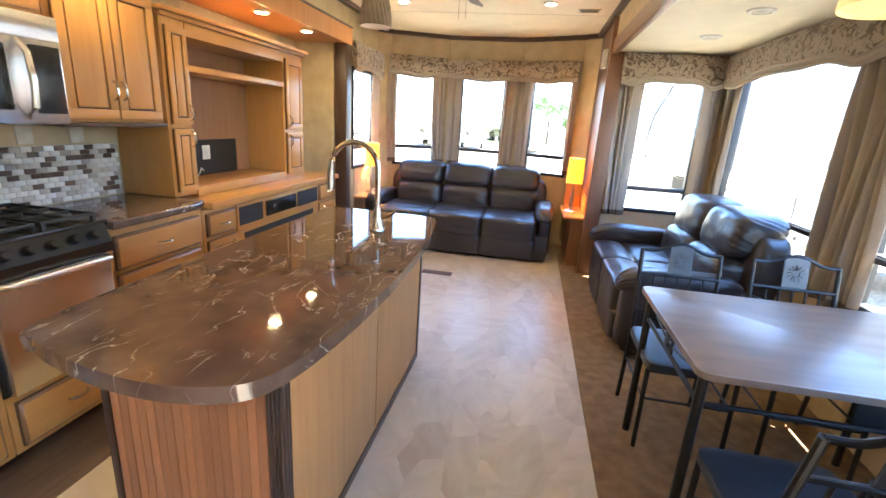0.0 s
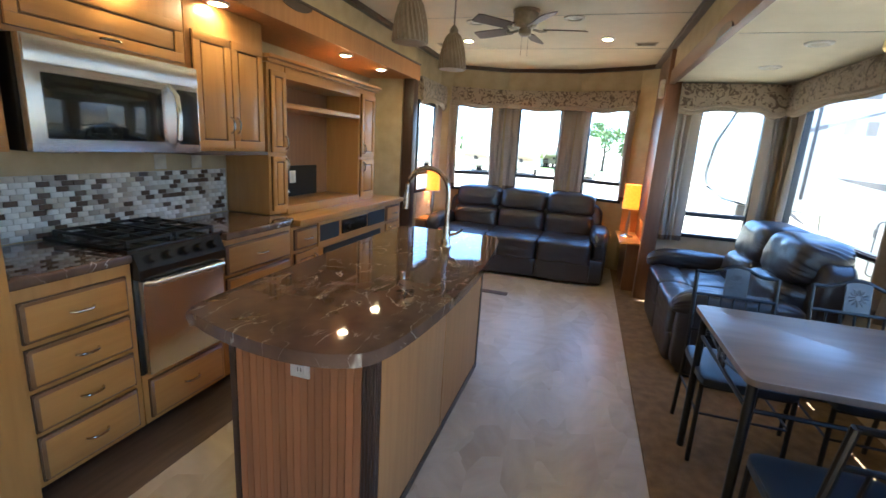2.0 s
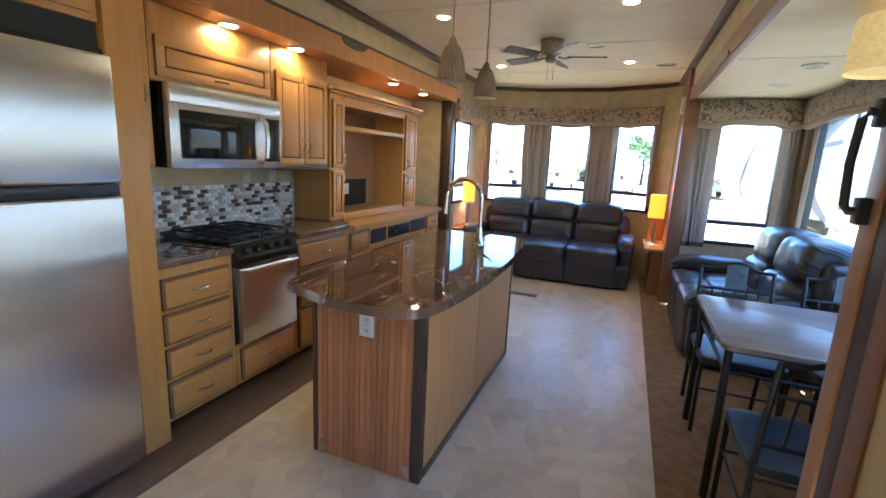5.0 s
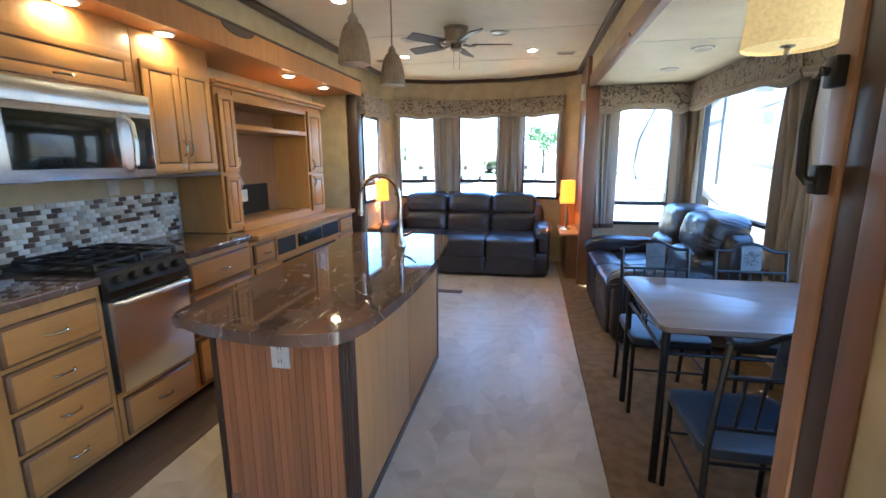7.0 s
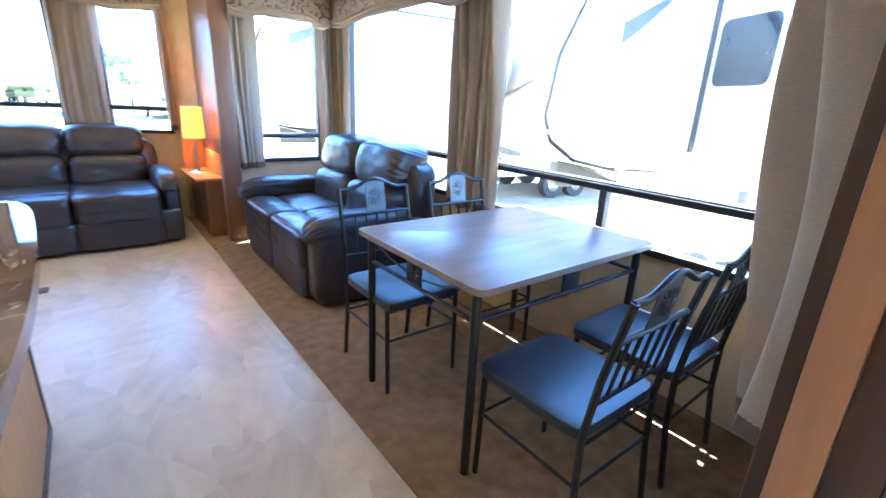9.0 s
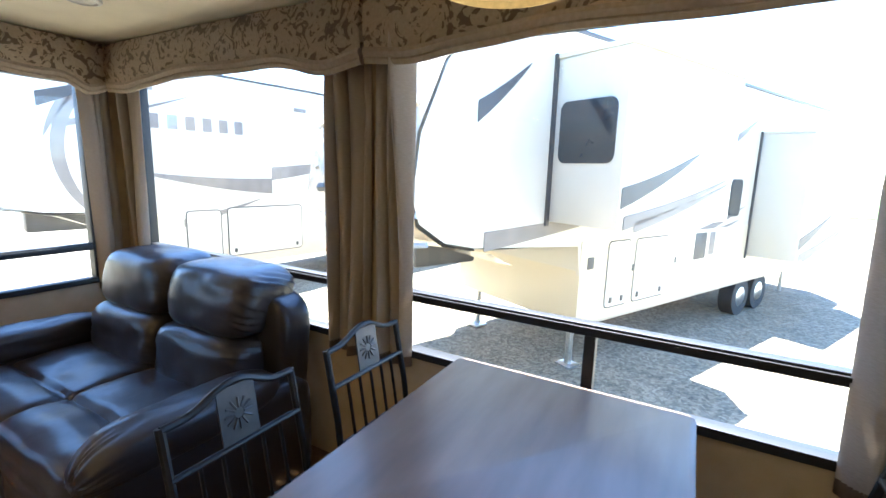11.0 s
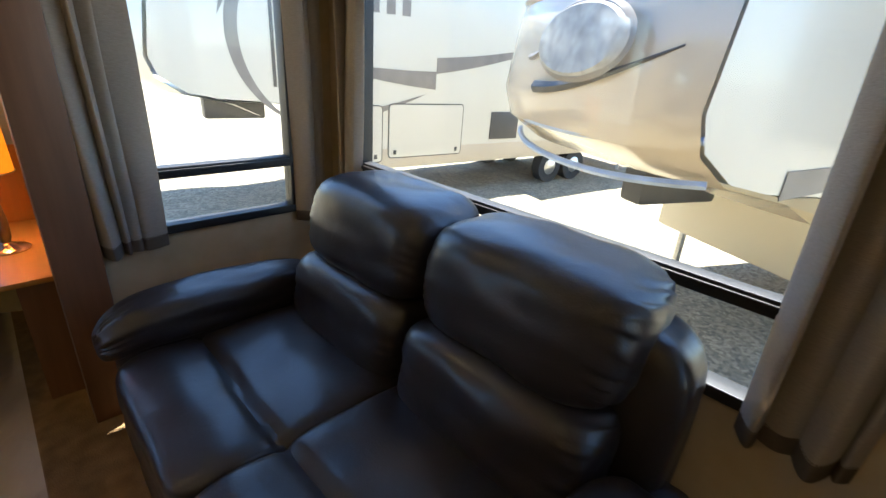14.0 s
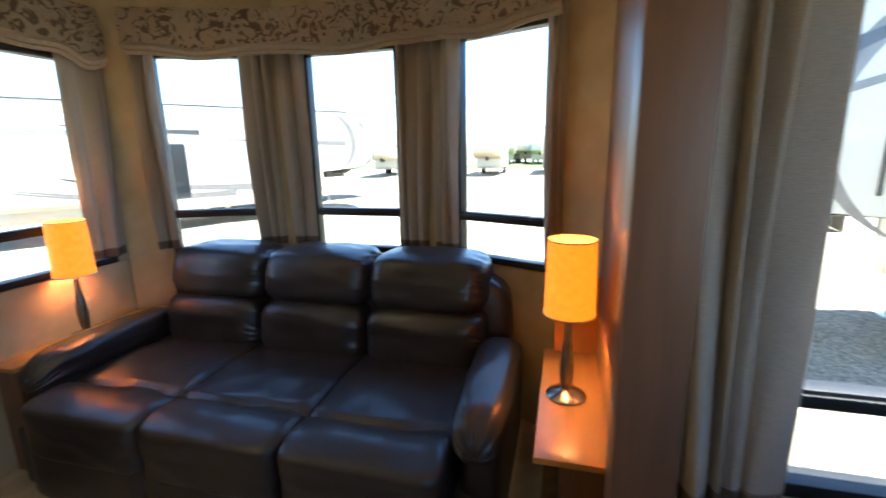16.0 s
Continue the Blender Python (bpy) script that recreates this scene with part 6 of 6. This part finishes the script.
    for x0, x1, z in letters:
        n = 7
        step = (x1 - x0) / n
        for i in range(n):
            part("decal", B(x0 + i * step, -W - 0.006, z, x0 + i * step + step * 0.55, -W + 0.003, z + 0.24), stripe_mid, t)
    if oval:
        nx = -0.30
        part("emblem_ring", ellipse_plate(bmesh.new(), Matrix.Translation((nx, -0.32, 2.74)) @ Matrix.Rotation(radians(10), 4, "Y"), 0.545, 0.285, 0.03), stripe_mid, t, "oval dark ring")
        part("emblem", ellipse_plate(bmesh.new(), Matrix.Translation((nx - 0.022, -0.32, 2.74)) @ Matrix.Rotation(radians(10), 4, "Y"), 0.515, 0.255, 0.03), mat("mottled emblem", (0.42, 0.40, 0.35), 0.5, color2=(0.2, 0.19, 0.17), scale=9, mix=0.5), t, "oval mottled emblem")
        def nose_x(z, s):
            """Face of the bulging nose at a height, s across it."""
            px = next((a[0] + (b[0] - a[0]) * (z - a[1]) / (b[1] - a[1]) for a, b in zip(prof, prof[1:4]) if a[1] <= z <= b[1]), 0.05) - 0.02
            return px - (0.30 * (1 - abs(s) ** 3) + 0.03) * max(0.0, 1 - px / 1.6) - 0.004

        for s0, z0, s1, z1, r0, r1, m in ((0.12, 2.40, -0.86, 2.72, 0.055, 0.008, stripe_dark), (0.30, 2.62, -0.10, 3.10, 0.030, 0.008, stripe_mid), (0.95, 3.10, -0.95, 3.22, 0.045, 0.045, gold_gel), (0.80, 3.42, -0.80, 3.46, 0.05, 0.05, stripe_mid)):
            line = []
            for j in range(15):
                q = j / 14
                sv, zv = s0 + (s1 - s0) * q, z0 + (z1 - z0) * q * q
                line.append((nose_x(zv, sv), sv * W, zv))
            part("decal", tube(bmesh.new(), line, r0, 6, r1), m, t)
        for zz, m in ((2.20, stripe_blue), (1.92, stripe_blue)):
            bm = bmesh.new()
            pts = []
            for j in range(17):
                s = -1 + j / 8
                b_ = 0.30 * (1 - abs(s) ** 3) + 0.03
                px = 0.13 if zz > 2 else 0.25
                pts.append((px - b_ * max(0.0, 1 - px / 1.6) - 0.035, s * W, zz - 0.10 * (1 - s * s)))
            part("decal", tube(bm, pts, 0.03, 6), m, t)
    t.matrix_basis = pose(x, y, GROUND, 0, 0, heading)
    if other_side:
        t.scale = (1, -1, 1)
    return t


SIDE_A = (("blade", 0.9, 3.9, 1.9, 2.25, 0.2, 0.1, stripe_mid), ("blade", 0.75, 1.45, 3.2, 3.75, 0.2, 0.1, stripe_dark), ("blade", 5.4, 7.3, 2.9, 3.7, 0.25, 0.2, stripe_mid), ("blade", 2.6, 7.0, 1.25, 1.9, 0.28, 0.3, stripe_mid),
          ("blade", 4.4, 7.2, 1.55, 2.15, 0.2, 0.25, stripe_mid), ("plate", 2.66, 1.42, 2.80, 1.58, stripe_dark), ("plate", 3.68, 1.30, 3.74, 1.40, stripe_dark), ("plate", 4.85, 1.30, 4.91, 1.40, stripe_dark), ("plate", 5.45, 1.30, 5.85, 1.74, stripe_dark), ("plate", 5.95, 1.34, 6.15, 1.74, stripe_mid))
SIDE_B = (("arc", 2.25, 2.75, 1.30, 100, 250, 0.17, stripe_mid), ("arc", 2.6, 2.6, 1.75, 105, 170, 0.14, stripe_mid), ("blade", 1.0, 2.9, 3.1, 3.75, 0.10, 0.1, stripe_mid), ("blade", 0.85, 2.0, 3.45, 4.0, 0.20, 0.1, stripe_dark),
          ("plate", 1.55, 2.02, 1.60, 4.05, stripe_dark), ("blade", 4.45, 2.0, 2.2, 2.45, 0.30, 0.2, stripe_mid), ("blade", 4.45, 7.4, 2.45, 3.0, 0.26, 0.25, stripe_mid), ("blade", 2.7, 4.2, 1.55, 1.95, 0.14, 0.1, stripe_mid),
          ("plate", 5.87, 1.1, 6.65, 1.65, stripe_dark), ("plate", 2.05, 3.78, 2.35, 3.90, stripe_mid), ("plate", 5.0, 3.75, 5.3, 3.83, stripe_mid))
SIDE_C = (("blade", 1.2, 6.5, 2.9, 3.1, 0.2, 0.1, stripe_mid), ("blade", 4.5, 10.5, 1.3, 1.75, 0.25, 0.3, stripe_mid), ("blade", 6.0, 11.5, 1.15, 1.3, 0.2, 0.2, stripe_mid), ("arc", 1.9, 2.9, 1.2, 95, 250, 0.28, stripe_mid), ("blade", 7.0, 11.0, 3.3, 3.5, 0.16, 0.1, stripe_dark))
trailer("white fifth-wheel camper with tan nose cap and slide-outs", 4.52, 5.07, -25, 11.5, gold_gel,
        slides=((1.85, 4.3, 2.08, 3.85, 0.90), (7.5, 10.2, 1.2, 3.45, 0.80)), windows=((6.55, 6.95, 2.0, 2.6),),
        hatches=((3.1, 3.6, 0.85, 1.75), (3.75, 4.6, 0.85, 1.75)), oval=True, decals=SIDE_A)
trailer("white fifth-wheel camper with grey swooping decals", 2.83, 11.3, -9, 12.0, gel,
        slides=((7.6, 11.0, 1.25, 3.7, 0.5),), hatches=((3.5, 5.12, 0.86, 1.78), (2.75, 3.35, 0.80, 1.75)), letters=((1.95, 4.0, 3.18),), decals=SIDE_B)
trailer("white fifth-wheel camper parked across the lane", -8.7, 24.0, -122.5, 14.0, gel, slides=((8.9, 12.4, 1.15, 3.3, 0.35),),
        windows=((4.4, 5.2, 2.3, 2.9), (7.55, 8.1, 1.1, 2.9)), decals=SIDE_C, other_side=True)
trailer("white fifth-wheel camper in the second place across the lane", -10.4, 28.2, -122, 12.0, gold_gel, windows=((5.0, 6.0, 2.0, 2.75),), decals=SIDE_C, other_side=True)
FAR = ((-10.6, 74, 62), (-7.6, 72, 96), (-5.2, 76, 84), (-2.6, 71, 93), (-0.6, 75, 90), (-31, 40, 94), (-23, 42, 96), (-16, 44, 95), (-11, 46, 88), (-6, 45, 92), (0, 47, 90), (5.5, 45, 86), (9, 49, 93), (13, 47, 90), (17, 50, 88), (21, 48, 92), (25, 52, 90), (30, 52, 92), (36, 54, 90))
for i, (x, y, h) in enumerate(FAR):
    trailer("white camper trailer in a far row", x, y, h, 9.5, gold_gel if i % 4 == 1 else gel, windows=((4, 5, 2, 2.7),), decals=SIDE_C[:2])
trailer("white fifth-wheel camper farther down the row", 14.0, 18.0, -20, 11.0, gel, slides=((4, 7, 1.2, 3.6, 0.7),), windows=((2.8, 3.6, 2.1, 2.8),))


def tree(x, y, h):
    t = thing("tree", "leafy green tree beyond the lot", "tree", (x, y, GROUND), "far trees")
    r = random.Random(int(x * 7 + y))
    bm = tube(bmesh.new(), [(x, y, GROUND), (x + 0.1, y, GROUND + h * 0.3), (x - 0.05, y + 0.1, GROUND + h * 0.6)], h * 0.03, 8, h * 0.012)
    for i in range(6):
        a = r.uniform(0, 6.28)
        z = GROUND + h * r.uniform(0.3, 0.55)
        tube(bm, [(x, y, z), (x + math.cos(a) * h * 0.15, y + math.sin(a) * h * 0.15, z + h * 0.12), (x + math.cos(a) * h * 0.25, y + math.sin(a) * h * 0.25, z + h * 0.25)], h * 0.010, 5, h * 0.003)
    part("trunk", bm, bark, t)
    vs, fs = [], []
    clumps = [(Vector((r.gauss(0, 0.17), r.gauss(0, 0.17), r.uniform(0.42, 0.92))) * h, r.uniform(0.07, 0.14) * h) for _ in range(34)]
    for c, q in clumps:
        for _ in range(55):
            d = Vector((r.gauss(0, 1), r.gauss(0, 1), r.gauss(0, 0.8))).normalized() * q * r.uniform(0.5, 1.05)
            p = Vector((x, y, GROUND)) + c + d
            u = Vector((r.gauss(0, 1), r.gauss(0, 1), r.gauss(0, 1))).normalized() * h * 0.022
            v = u.cross(Vector((r.gauss(0, 1), r.gauss(0, 1), r.gauss(0, 1)))).normalized() * h * 0.016
            b = len(vs)
            vs += [p - u, p + v, p + u, p - v]
            fs.append((b, b + 1, b + 2, b + 3))
    me = bpy.data.meshes.new("crown")
    me.from_pydata([tuple(q) for q in vs], [], fs)
    me.materials.append(leaf)
    ob = new("crown", me)
    ob.parent = t
    ob.matrix_parent_inverse = Matrix.Translation(t.location).inverted()


for x, y, h in ((-40, 95, 6), (-26, 98, 5.5), (-12, 96, 5), (-1, 80, 7), (2.5, 78, 8.5), (6, 82, 7), (20, 96, 5.5), (28, 99, 6), (37, 96, 5.5), (46, 92, 6.5), (80, 30, 7), (84, 8, 7)):
    tree(x, y, h)

# ---------------------------------------------------------------- tiles behind the range
grout = solid("wall_backsplash", B(SXL + 0.0005, 0.952, 0.912, SXL + 0.004, 2.555, 1.205), mat("pale grout", (0.60, 0.57, 0.51), 0.9, scale=60), "mosaic backsplash of white, grey and brown glass tiles", "backsplash", "structure", False)
tile_mats = [mat("tile " + n, c, 0.12, scale=14, coat=0.4, random=0.12) for n, c in (("white", (0.88, 0.87, 0.83)), ("grey", (0.46, 0.42, 0.37)), ("brown", (0.13, 0.09, 0.068)), ("sand", (0.66, 0.61, 0.53)))]
TW, TH = 0.0535, 0.0263
meshes = []
for m in tile_mats:
    meshes.append(finish("tile", B(-0.003, -TW / 2 + 0.001, -TH / 2 + 0.001, 0.003, TW / 2 - 0.001, TH / 2 - 0.001, bevel=0.001, seg=1), m, False))
rng = random.Random(11)
for j in range(11):
    z = 0.914 + TH * (j + 0.5)
    y = 0.955 + (TW / 2 if j % 2 else 0)
    while y < 2.55:
        w0, w1 = y, min(y + TW, 2.553)
        if w1 - w0 > 0.02:
            q = rng.random()
            ob = new("tile", meshes[0 if q < 0.45 else 1 if q < 0.59 else 2 if q < 0.82 else 3])
            ob.location = (SXL + 0.0055, (w0 + w1) / 2, z)
            ob.scale = (1, (w1 - w0) / TW, 1)
            ob.parent = grout
        y += TW
